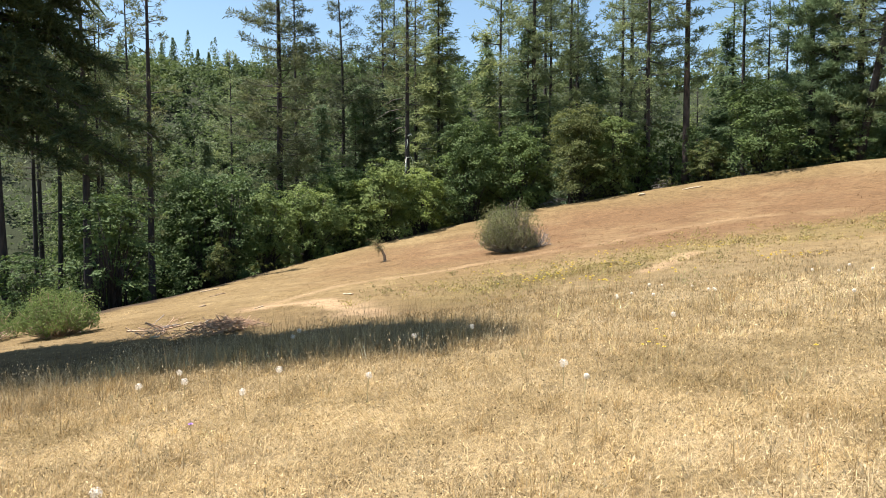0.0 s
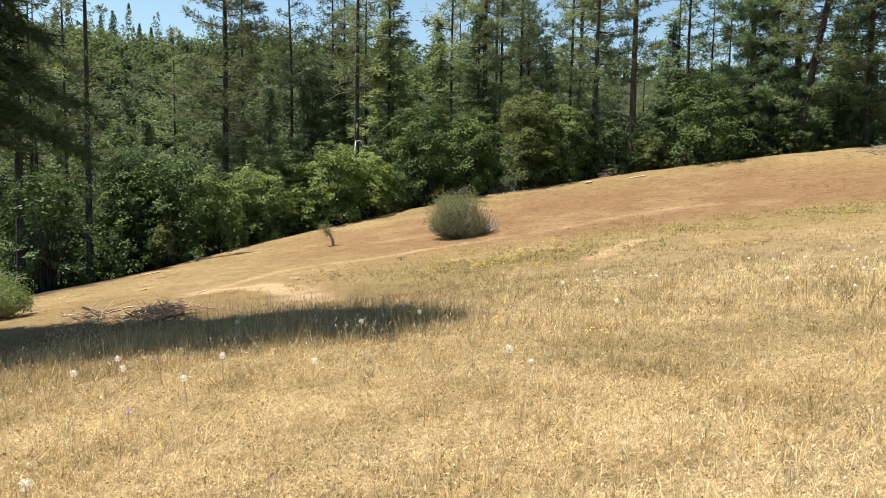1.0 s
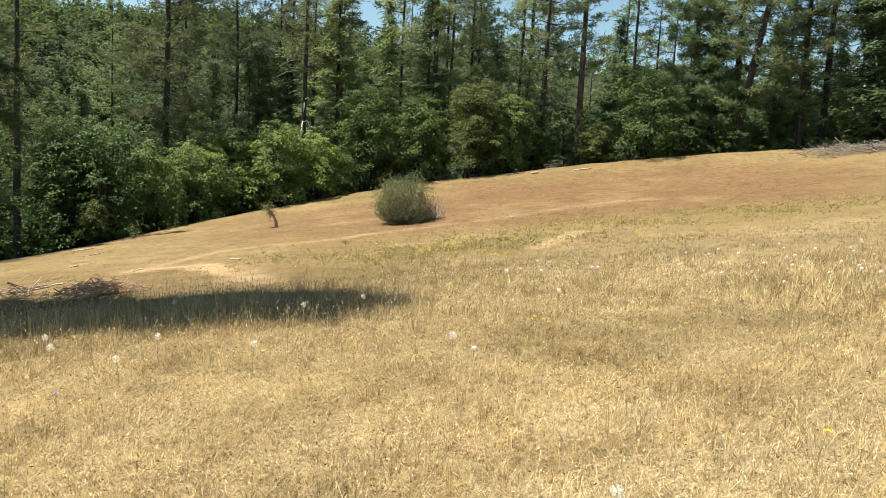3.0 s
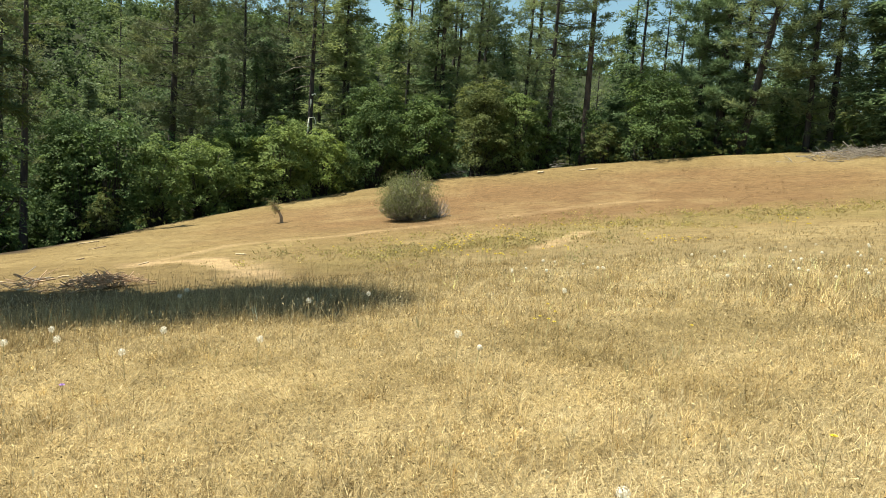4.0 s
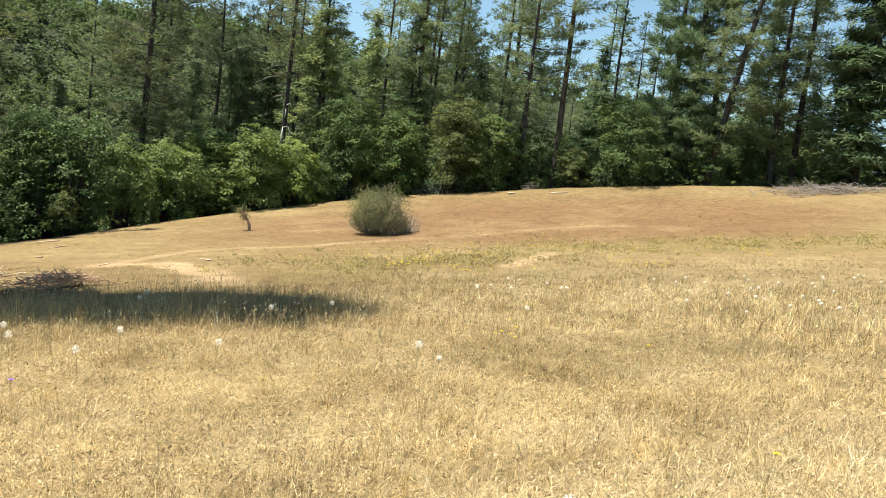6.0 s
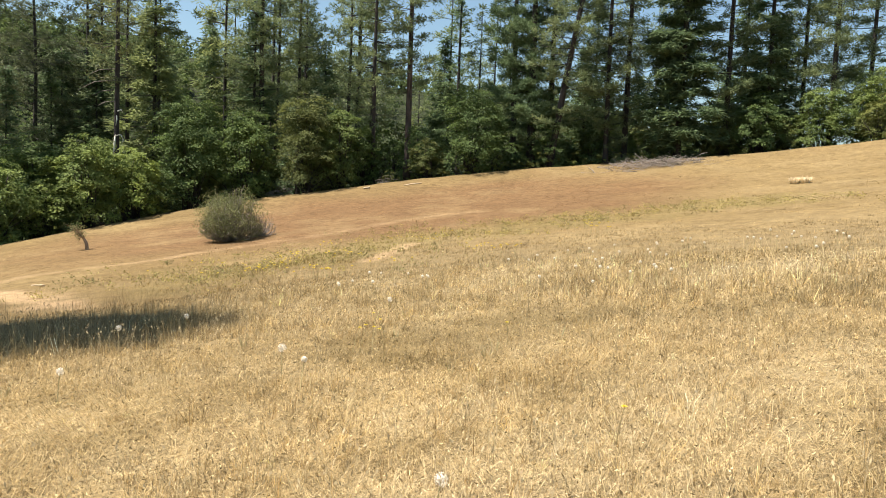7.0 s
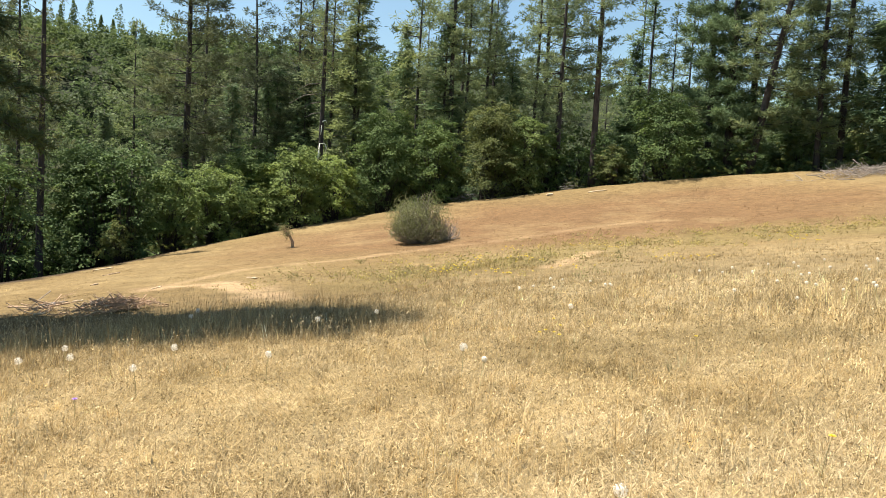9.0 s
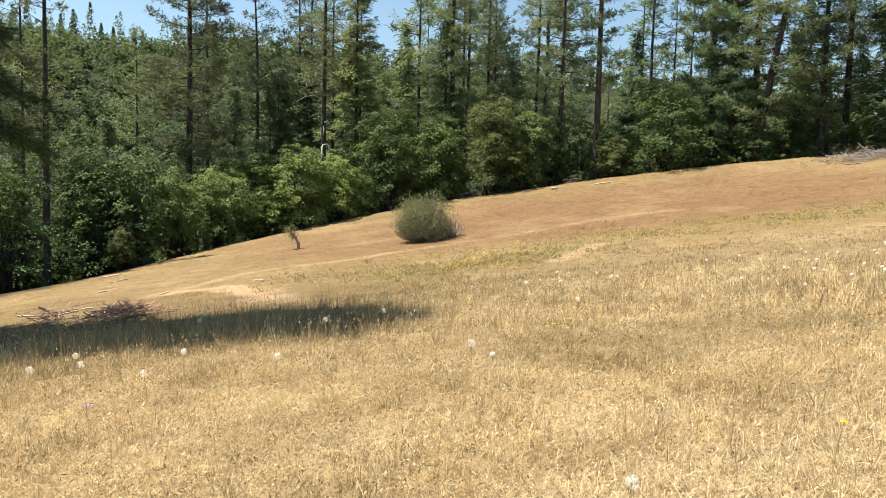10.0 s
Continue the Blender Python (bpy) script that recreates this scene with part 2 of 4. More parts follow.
def ground_z(x, y):
    x, y = np.asarray(x, float), np.asarray(y, float)
    d, az, r = beyond(x, y)
    s = np.minimum(1.0, (r - np.maximum(d, 0)) / (r + 1e-6))
    a, b = x * s / 20, np.maximum(y * s, -6) / 20
    c = SLOPE
    z = c[0] * a + c[1] * b + c[2] * a * a + c[3] * a * b + c[4] * b * b + c[5] * a ** 3 + c[6] * a * a * b + c[7] * a * b * b + c[8] * b ** 3
    d = np.maximum(d, 0)
    z = z - 13 * np.tanh(0.3 * d * d / (d + 8) / 13) + np.interp(az, RIDGE_AZ, RIDGE_H) * smooth(d, 45, 215) - 0.02 * np.maximum(d - 260, 0)
    return z + (fbm(x, y, 3.0, 5, 3) - 0.5) * 0.14 * smooth(r, 2, 6)


def near_line(x, y, pts):
    """Distance from a place to a line through points."""
    best = np.full(np.shape(x), 1e9)
    for (ax, ay), (bx, by) in zip(pts, pts[1:]):
        ux, uy = bx - ax, by - ay
        t = np.clip(((x - ax) * ux + (y - ay) * uy) / (ux * ux + uy * uy), 0, 1)
        best = np.minimum(best, np.hypot(x - ax - t * ux, y - ay - t * uy))
    return best


TRAIL_1 = [(-5.1, 17.7), (-4.5, 20.7), (-3.5, 23.0), (-1.6, 23.6), (2.0, 25.2)]
TRAIL_2 = [(2.0, 25.2), (3.8, 26.0), (7.0, 27.0), (9.9, 28.8), (13.5, 28.5)]
TRAIL_3 = [(4.8, 16.2), (6.0, 17.8), (7.1, 19.4)]
BARE = [(-4.8, 18.4), (-3.5, 18.7), (-2.4, 16.0), (-1.8, 14.6), (-1.5, 13.4)]
WEEDS = [(1.1, 16.6), (2.2, 17.4), (4.3, 18.8), (8.8, 21.0), (12.5, 21.8), (16.5, 20.6), (21, 19)]


def bare_share(x, y):
    w = (fbm(x, y, 0.8, 31, 3) - 0.5) * 0.5
    t = 0.5 * smooth(near_line(x, y, TRAIL_1) + w, 0.42, 0.1)
    t = np.maximum(t, 0.34 * smooth(near_line(x, y, TRAIL_2) + 1.6 * w, 0.4, 0.1))
    t = np.maximum(t, 0.7 * smooth(near_line(x, y, TRAIL_3) + 0.6 * w, 0.48, 0.15))
    return np.maximum(t, 0.85 * smooth(near_line(x, y, BARE) + 2.6 * w, 0.75, 0.15))


def land_tint(x, y):
    """The colour of what grows on a patch of land, by its kind."""
    straw, pale, rust = np.array([0.53, 0.41, 0.215]), np.array([0.67, 0.545, 0.325]), np.array([0.255, 0.155, 0.078])
    brown, weed, duff = np.array([0.35, 0.265, 0.125]), np.array([0.28, 0.23, 0.09]), np.array([0.085, 0.06, 0.036])
    d, az, r = beyond(x, y)
    mix = lambda c, k, w: c * (1 - w[..., None]) + k * w[..., None]
    n1, n2, n3 = fbm(x, y, 2.2, 1), fbm(x, y, 0.7, 2), fbm(x, y, 6.0, 3)
    c = np.broadcast_to(straw, (*np.shape(x), 3))
    c = mix(c, pale, 0.32 * smooth(n1 + 0.6 * (n2 - 0.5), 0.5, 0.72))
    c = mix(c, brown, 0.75 * smooth(0.5 * n1 + 0.5 * n2, 0.48, 0.34))
    far = smooth(r, 11 - 0.8 * smooth(x, 3, 0), 17 - 3.5 * smooth(x, 3, 0)) * (1 - 0.15 * smooth(x - 0.25 * (y - 20), 10, 22))
    c = mix(c, np.array([0.275, 0.195, 0.088]), 0.9 * far)
    e = np.hypot((x - 10.5) / 17, (y - 31) / 12) + (n3 - 0.5) * 0.5
    c = mix(c, rust, 0.95 * smooth(e, 1.1, 0.55))
    c = mix(c, straw, 0.22 * smooth(n1, 0.5, 0.8) * far)
    c = c * (0.8 + 0.4 * fbm(x + 0.3 * y, y * 2.2, 1.1, 71, 4))[..., None]
    g = near_line(x, y, WEEDS) + (n1 - 0.5) * 6.0
    c = mix(c, weed, 0.5 * smooth(g, 3.2, 0.4))
    blot = lambda px, py, rx, ry: smooth(np.hypot((x - px) / rx, (y - py) / ry) + (n2 - 0.5) * 0.8, 1.1, 0.5)
    c = mix(c, pale, 0.8 * blot(9.4, 7.4, 3.2, 0.8))
    c = mix(c, brown, 0.6 * blot(6.4, 5.6, 2.8, 0.75))
    c = mix(c, brown, 0.55 * blot(2.6, 6.4, 1.6, 1.2))
    c = mix(c, pale, 0.55 * blot(4.3, 3.7, 1.7, 0.8))
    c = mix(c, pale, 0.75 * blot(2.2, 2.9, 1.8, 0.8))
    c = mix(c, pale, 0.7 * blot(1.8, 4.15, 0.75, 0.4))
    c = mix(c, pale, 0.2 * smooth(x - 0.15 * y, 0.5, 5.0) * smooth(r, 25, 15))
    c = mix(c, np.array([0.6, 0.43, 0.25]), bare_share(x, y))
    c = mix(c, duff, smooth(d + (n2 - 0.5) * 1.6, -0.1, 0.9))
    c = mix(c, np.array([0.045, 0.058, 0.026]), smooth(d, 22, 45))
    return c * [0.815, 0.815, 0.8]


def build_ground():
    rings = np.concatenate([np.linspace(0.3, 25, 75), np.linspace(25.4, 60, 70), np.geomspace(61, 1400, 45)])
    turns = np.radians(np.concatenate([np.linspace(-50, 68, 215), np.linspace(72, 306, 40)]))
    r, a = np.meshgrid(rings, turns, indexing="ij")
    x, y = r * np.sin(a), r * np.cos(a)
    v = np.stack([x, y, ground_z(x, y)], -1).reshape(-1, 3)
    v = np.concatenate([v, [[0, 0, float(ground_z(0, 0))]]])
    m, n = r.shape
    i, j = np.meshgrid(np.arange(m - 1), np.arange(n), indexing="ij")
    q, w = i * n + j, i * n + (j + 1) % n
    f = np.concatenate([np.stack([q, q + n, w], -1).reshape(-1, 3), np.stack([w, q + n, w + n], -1).reshape(-1, 3)])
    k = np.arange(n)
    f = np.concatenate([f, np.stack([np.full(n, m * n), k, (k + 1) % n], -1)])
    # shaded gaps between blades put into the near soil's colour; paler past 10 m
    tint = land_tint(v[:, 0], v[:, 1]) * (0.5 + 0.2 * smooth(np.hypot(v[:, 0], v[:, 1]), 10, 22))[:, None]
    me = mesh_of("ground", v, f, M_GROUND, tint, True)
    return tagged(new("ground", me), "sloping dry meadow ground with forest floor beyond its brow", "ground", kind="structure")


build_ground()


# ---- grass ----
def scatter(rng, count, r0, r1, az0=-44, az1=62, power=2.0):
    u = rng.uniform(0, 1, count)
    r = (r0 ** power + u * (r1 ** power - r0 ** power)) ** (1 / power)
    a = np.radians(rng.uniform(az0, az1, count))
    return r * np.sin(a), r * np.cos(a)


def blades(rng, x, y, tall, wide, lean, segments, lift=0.0, comb=0.0):
    """Grass blades: bent strips that stand or lie on the ground."""
    n = len(x)
    base = np.stack([x, y, ground_z(x, y) - 0.01 + rng.uniform(0, 1, n) ** 1.5 * lift], 1)
    t = rng.uniform(0, 2 * math.pi, n)
    lie = 14 * fbm(x, y, 1.3, 91, 2) + rng.normal(0, 0.4, n)
    t = np.where(rng.uniform(0, 1, n) < comb * smooth(fbm(x, y, 0.9, 93, 2), 0.4, 0.6), lie, t)
    out = np.stack([np.cos(t), np.sin(t), np.zeros(n)], 1)
    f = rng.uniform(0, 2 * math.pi, n)
    side = np.stack([np.cos(f), np.sin(f), np.zeros(n)], 1) * (wide / 2)[:, None]
    up = np.array([0, 0, 1.0])
    lean = np.clip(lean, 0, 1.75)[:, None]
    tip = base + (out * np.sin(lean) + up * np.cos(lean)) * tall[:, None]
    tip[:, 2] = np.maximum(tip[:, 2], ground_z(tip[:, 0], tip[:, 1]) + 0.012)
    tint = land_tint(x, y)
    if segments == 1:
        v = np.stack([base - side, base + side, tip], 1).reshape(-1, 3)
        return v, np.arange(len(v)).reshape(-1, 3), np.repeat(tint, 3, 0)
    mid = base + (out * np.sin(lean * 0.55) + up * np.cos(lean * 0.55)) * (tall * 0.55)[:, None]
    v = np.stack([base - side * 0.7, base + side * 0.7, mid - side, mid + side, tip], 1).reshape(-1, 3)
    k = np.arange(n)[:, None] * 5
    fc = np.concatenate([k + [0, 1, 2], k + [1, 3, 2], k + [2, 3, 4]], 1).reshape(-1, 3)
    return v, fc, np.repeat(tint, 5, 0)


def grass_field(name, label, count, r0, r1, wide, segments, tall, lean0, lean1, seed, keep=None, bright=1.0, power=2.0, lift=0.0, comb=0.0):
    rng = np.random.default_rng(seed)
    x, y = scatter(rng, count, r0, r1, power=power)
    d, az, r = beyond(x, y)
    thick = 0.35 + 0.65 * smooth(fbm(x, y, 0.5, seed), 0.35, 0.6)
    ok = (d < 0.25) & (rng.uniform(0, 1, count) < thick * (1 - 0.85 * bare_share(x, y)))
    if keep is not None:
        ok &= keep(x, y, rng)
    x, y, r = x[ok], y[ok], r[ok]
    n = len(x)
    h = tall(x, y, r) * rng.uniform(0.45, 1.2, n)
    v, f, tint = blades(rng, x, y, h, wide * rng.uniform(0.6, 1.5, n), rng.uniform(lean0, lean1, n), segments, lift, comb)
    me = mesh_of(name, v, f, M_GRASS, np.clip(tint * np.asarray(bright), 0, 0.95))
    return tagged(new(name, me), label, "grass", kind="stuff")


def stand(x, y, r):
    """How tall the grass stands."""
    h = 0.05 + 0.09 * smooth(fbm(x, y, 1.1, 8), 0.35, 0.7)
    h = h + 0.05 * np.exp(-((r - 10.2) / 1.8) ** 2)
    right = smooth(x, 3, 8) * smooth(r, 20, 12)
    h = h + 0.07 * right
    left = smooth(x, 2.5, 0.0)
    return h * (1 - 0.3 * left * smooth(r, 11, 12)) * (1 - 0.62 * smooth(r, 11 - 0.5 * left, 16 - 3 * left) * (1 - 0.5 * smooth(near_line(x, y, WEEDS), 3.2, 1.0)))


def tufts(name, label, count, r0, r1, per, wide, segments, tall, seed, flare=0.5, girth=0.03, bright=1.0, power=2.0, keep=None, tone=0.32, thin_out=(0.3, 0.6)):
    """Grass that grows in clumps: each clump has its own height and shade, and its blades fan out from one foot."""
    rng = np.random.default_rng(seed)
    x, y = scatter(rng, count, r0, r1, power=power)
    d, az, r = beyond(x, y)
    thick = 0.25 + 0.75 * smooth(fbm(x, y, 0.8, seed), *thin_out)
    ok = (d < 0.2) & (rng.uniform(0, 1, count) < thick * (1 - 0.9 * bare_share(x, y)))
    if keep is not None:
        ok &= keep(x, y, rng)
    x, y, r = x[ok], y[ok], r[ok]
    n = len(x)
    h = tall(x, y, r) * np.exp(rng.normal(0, 0.32, n))
    shade = np.exp(rng.normal(0, tone, n))
    warm = rng.normal(0, 0.05, (n, 1)) * [0.6, 0.0, -1.4] + 1
    pick = np.repeat(np.arange(n), per)
    m = len(pick)
    t = rng.uniform(0, 2 * math.pi, m)
    way = rng.uniform(0, 2 * math.pi, n)[pick]
    q = girth * np.sqrt(r[pick] / 5) * rng.uniform(0.1, 1, m)
    bx, by = x[pick] + np.cos(t) * q, y[pick] + np.sin(t) * q
    base = np.stack([bx, by, ground_z(bx, by) - 0.008], 1)
    out = unit(np.stack([np.cos(t) + 0.5 * np.cos(way), np.sin(t) + 0.5 * np.sin(way), np.zeros(m)], 1))
    lean = np.clip(np.abs(rng.normal(flare, 0.4, m)), 0.02, 1.5)[:, None]
    f = rng.uniform(0, 2 * math.pi, m)
    side = np.stack([np.cos(f), np.sin(f), np.zeros(m)], 1) * (wide / 2 * rng.uniform(0.6, 1.5, m))[:, None]
    long = (h[pick] * rng.uniform(0.4, 1.15, m))[:, None]
    up = np.array([0, 0, 1.0])
    tint = np.clip(land_tint(x, y) * shade[:, None] * warm * np.asarray(bright), 0, 0.92)[pick]
    tip = base + (out * np.sin(lean * 1.25) + up * np.cos(lean * 1.25)) * long
    tip[:, 2] = np.maximum(tip[:, 2], base[:, 2] + 0.015)
    if segments == 1:
        v = np.stack([base - side, base + side, tip], 1).reshape(-1, 3)
        f, tint = np.arange(len(v)).reshape(-1, 3), np.repeat(tint, 3, 0)
    else:
        mid = base + (out * np.sin(lean * 0.5) + up * np.cos(lean * 0.5)) * long * 0.6
        v = np.stack([base - side * 0.7, base + side * 0.7, mid - side, mid + side, tip], 1).reshape(-1, 3)
        k = np.arange(m)[:, None] * 5
        f, tint = np.concatenate([k + [0, 1, 2], k + [1, 3, 2], k + [2, 3, 4]], 1).reshape(-1, 3), np.repeat(tint, 5, 0)
    return tagged(new(name, mesh_of(name, v, f, M_GRASS, tint)), label, "grass", kind="stuff")


tufts("standing_grass", "dry straw-coloured tufts of meadow grass, standing and bent", 9500, 1.9, 9, 12, 0.003, 2, stand, 21, flare=0.75, power=1.4, tone=0.33)
grass_field("fine_grass", "fine short dry grass between the taller tufts", 70000, 1.9, 9, 0.0034, 1, lambda x, y, r: stand(x, y, r) * 0.6, 0.3, 1.5, 25, power=1.4, lift=0.02)
grass_field("matted_grass", "bleached straw lying matted on the soil", 270000, 1.9, 10, 0.003, 1, lambda x, y, r: 0.04 + 0.12 * fbm(x, y, 0.9, 4), 1.0, 1.7, 22, bright=(1.0, 0.97, 0.9), power=1.3, lift=0.06)
grass_field("fallen_straw", "long pale straws lying combed over the matted grass", 30000, 1.9, 8, 0.0032, 2, lambda x, y, r: 0.1 + 0.16 * fbm(x, y, 0.9, 6), 1.05, 1.6, 29, bright=(1.06, 1.05, 1.02), power=1.2, lift=0.07, comb=0.9)
tufts("meadow_grass", "dry brown and straw tufts of meadow grass", 30000, 8.3, 20, 8, 0.0075, 1, lambda x, y, r: stand(x, y, r) * 1.05, 23, flare=0.4, power=1.5, tone=0.42, keep=lambda x, y, rng: rng.uniform(0, 1, len(x)) > 0.6 * smooth(x, 2.5, 0) * smooth(np.hypot(x, y), 11, 13))
tufts("short_grass", "short dry rust-coloured grass of the upper meadow", 52000, 17, 51, 5, 0.022, 1, lambda x, y, r: stand(x, y, r) * 1.0, 24, flare=0.75, girth=0.06, bright=1.08, power=1.6, tone=0.32)

tufts("dry_weeds", "dark dead stems of small weeds among the straw", 5200, 2.0, 14, 7, 0.0042, 1, lambda x, y, r: 0.12 + 0.16 * fbm(x, y, 0.6, 14), 26, flare=0.2, bright=(0.82, 0.72, 0.6), power=1.4,
      keep=lambda x, y, rng: rng.uniform(0, 1, len(x)) < smooth(fbm(x, y, 0.55, 61, 3), 0.45, 0.65))
# grass of the pine's shadow band; bright=0.8 puts some of that shade into colour
tufts("tall_grass", "taller dry grass along the dip of the meadow, tinted darker where the pine's shadow lies", 5200, 8.4, 11.8, 9, 0.006, 1, lambda x, y, r: 0.17 + 0.12 * fbm(x, y, 0.5, 17), 28, flare=0.2, bright=0.8,
      keep=lambda x, y, rng: x < 1.0 + rng.normal(0, 0.5, len(x)), thin_out=(0.2, 0.5))


def green_weeds():
    """Low leafy weeds in loose patches across the meadow."""
    rng = np.random.default_rng(27)
    x, y = scatter(rng, 9000, 11.5, 29)
    near = near_line(x, y, WEEDS) + (fbm(x, y, 1.6, 62, 3) - 0.5) * 7
    ok = rng.uniform(0, 1, len(x)) < 0.36 * smooth(near, 5.2, -2.2)
    x, y = x[ok], y[ok]
    n, per = len(x), 26
    pick = np.repeat(np.arange(n), per)
    size = rng.uniform(0.6, 1.5, n)
    off = rng.normal(0, 1, (n * per, 3)) * [0.1, 0.1, 0.06] * size[pick, None]
    c = np.stack([x, y, ground_z(x, y) + 0.09 * size], 1)[pick] + off
    c[:, 2] = np.maximum(c[:, 2], ground_z(c[:, 0], c[:, 1]) + 0.01)
    v, f = leaves(rng, c, np.tile([0, 0, 0.7], (len(c), 1)), 0.055, 0.45, 0.8)
    kinds = np.array([[0.31, 0.275, 0.1], [0.38, 0.325, 0.1], [0.25, 0.23, 0.1], [0.38, 0.3, 0.125]])
    tint = kinds[rng.integers(0, 4, n)] * rng.uniform(0.8, 1.25, (n, 1))
    tagged(new("green_weeds", mesh_of("green_weeds", v, f, M_GRASS, np.repeat(tint[pick], 4, 0))), "low olive-green leafy weeds in loose patches", "weeds", kind="stuff")


green_weeds()


def seed_stalks():
    """Tall thin stalks with a nodding seed head."""
    rng = np.random.default_rng(33)
    x, y = scatter(rng, 11000, 2.2, 15, power=1.3)
    x2, y2 = scatter(rng, 3600, 7.2, 11.5, -40, 20)
    x, y = np.concatenate([x, x2]), np.concatenate([y, y2])
    thick = fbm(x, y, 1.4, 44)
    ok = rng.uniform(0, 1, len(x)) < smooth(thick, 0.36, 0.66)
    x, y = x[ok], y[ok]
    n = len(x)
    base = np.stack([x, y, ground_z(x, y)], 1)
    t = rng.uniform(0, 2 * math.pi, n)
    out = np.stack([np.cos(t), np.sin(t), np.zeros(n)], 1)
    h = rng.uniform(0.18, 0.42, n)[:, None]
    mid, tip = base + [0, 0, 1] * h * 0.6 + out * h * 0.05, base + [0, 0, 1] * h + out * h * rng.uniform(0.1, 0.35, (n, 1))
    head = tip + unit(tip - mid) * rng.uniform(0.02, 0.045, (n, 1)) - [0, 0, 0.006]
    f = rng.uniform(0, 2 * math.pi, n)
    s = np.stack([np.cos(f), np.sin(f), np.zeros(n)], 1)
    v = np.stack([base - s * 0.0016, base + s * 0.0016, mid, tip, (tip + head) / 2 + s * 0.006, head, (tip + head) / 2 - s * 0.006], 1).reshape(-1, 3)
    v2 = np.stack([mid - s * 0.0016, mid + s * 0.0016, tip], 1).reshape(-1, 3)
    k = np.arange(n)[:, None] * 7
    fc = np.concatenate([k + [0, 1, 2], k + [3, 4, 5], k + [3, 5, 6]], 1).reshape(-1, 3)
    fc = np.concatenate([fc, len(v) + np.arange(len(v2)).reshape(-1, 3)])
    c = land_tint(x, y) * 0.95 + 0.05
    tint = np.concatenate([np.repeat(c, 7, 0), np.repeat(c, 3, 0)])
    tagged(new("seed_stalks", mesh_of("seed_stalks", np.concatenate([v, v2]), fc, M_GRASS, tint)), "thin dry grass stalks with seed heads", "grass", kind="stuff")


seed_stalks()


def chaff():
    """Small pale seed husks and broken bits of straw caught in the grass."""
    rng = np.random.default_rng(35)
    x, y = scatter(rng, 100000, 1.9, 13, power=1.3)
    n = len(x)
    c = np.stack([x, y, ground_z(x, y) + 0.02 + rng.uniform(0, 1, n) ** 1.6 * stand(x, y, np.hypot(x, y)) * 0.95], 1)
    a = unit(rng.normal(0, 1, (n, 3)) * [1, 1, 0.7])
    b = unit(np.cross(a, rng.normal(0, 1, (n, 3))))
    s = rng.uniform(0.006, 0.015, (n, 1)) * (0.8 + 0.07 * np.hypot(x, y)[:, None])
    v = np.stack([c - a * s, c + a * s, c + b * s * 0.55], 1).reshape(-1, 3)
    tone = np.where(rng.uniform(0, 1, (n, 1)) < 0.4, rng.uniform(0.28, 0.55, (n, 1)), rng.uniform(0.8, 1.6, (n, 1)))
    tint = np.clip(land_tint(x, y) * tone, 0, 0.9)
    tagged(new("chaff", mesh_of("chaff", v, np.arange(3 * n).reshape(-1, 3), M_GRASS, np.repeat(tint, 3, 0))), "pale husks and broken straw in the grass", "straw", kind="stuff")


chaff()


# ---- trees ----
def place(ob, x, y, sink=0.0, rz=0.0):
    ob.matrix_basis = pose(x, y, float(ground_z(x, y)) - sink, 0, 0, rz)
    return ob


def pine_clumps(rng, centres, ways, fan, reach, width):
    """Bottle-brush clumps of long needles, each blade springing from the clump's heart."""
    n = len(centres)
    w = unit(rng.normal(0, 1, (n, fan, 3)) * [1, 1, 0.75] + ways[:, None] * 0.75)
    c = centres[:, None] + rng.normal(0, 1, (n, fan, 3)) * (reach[:, None, None] * [0.3, 0.3, 0.16])
    tip = c + w * reach[:, None, None] * rng.uniform(0.5, 1.1, (n, fan, 1))
    side = unit(np.cross(w, rng.normal(0, 1, (n, fan, 3)))) * width
    v = np.stack([c - side * 0.5, c * 0.4 + tip * 0.6 + side, tip], 2).reshape(-1, 3)
    return v, np.arange(len(v)).reshape(-1, 3)


def fir_sprays(rng, centres, ways, fan, reach, width):
    """Flat drooping sprays of short-needled twigs."""
    n = len(centres)
    w = unit(ways[:, None] + rng.normal(0, 1, (n, fan, 3)) * [0.75, 0.75, 0.3])
    c = centres[:, None] + rng.normal(0, 1, (n, fan, 3)) * (reach[:, None, None] * [0.45, 0.45, 0.22])
    tip = c + w * reach[:, None, None] * rng.uniform(0.5, 1.2, (n, fan, 1))
    up = np.array([0, 0, 1.0]) + rng.normal(0, 0.5, (n, fan, 3))
    side = unit(np.cross(w, up)) * width
    v = np.stack([c - side, c + side, tip], 2).reshape(-1, 3)
    return v, np.arange(len(v)).reshape(-1, 3)


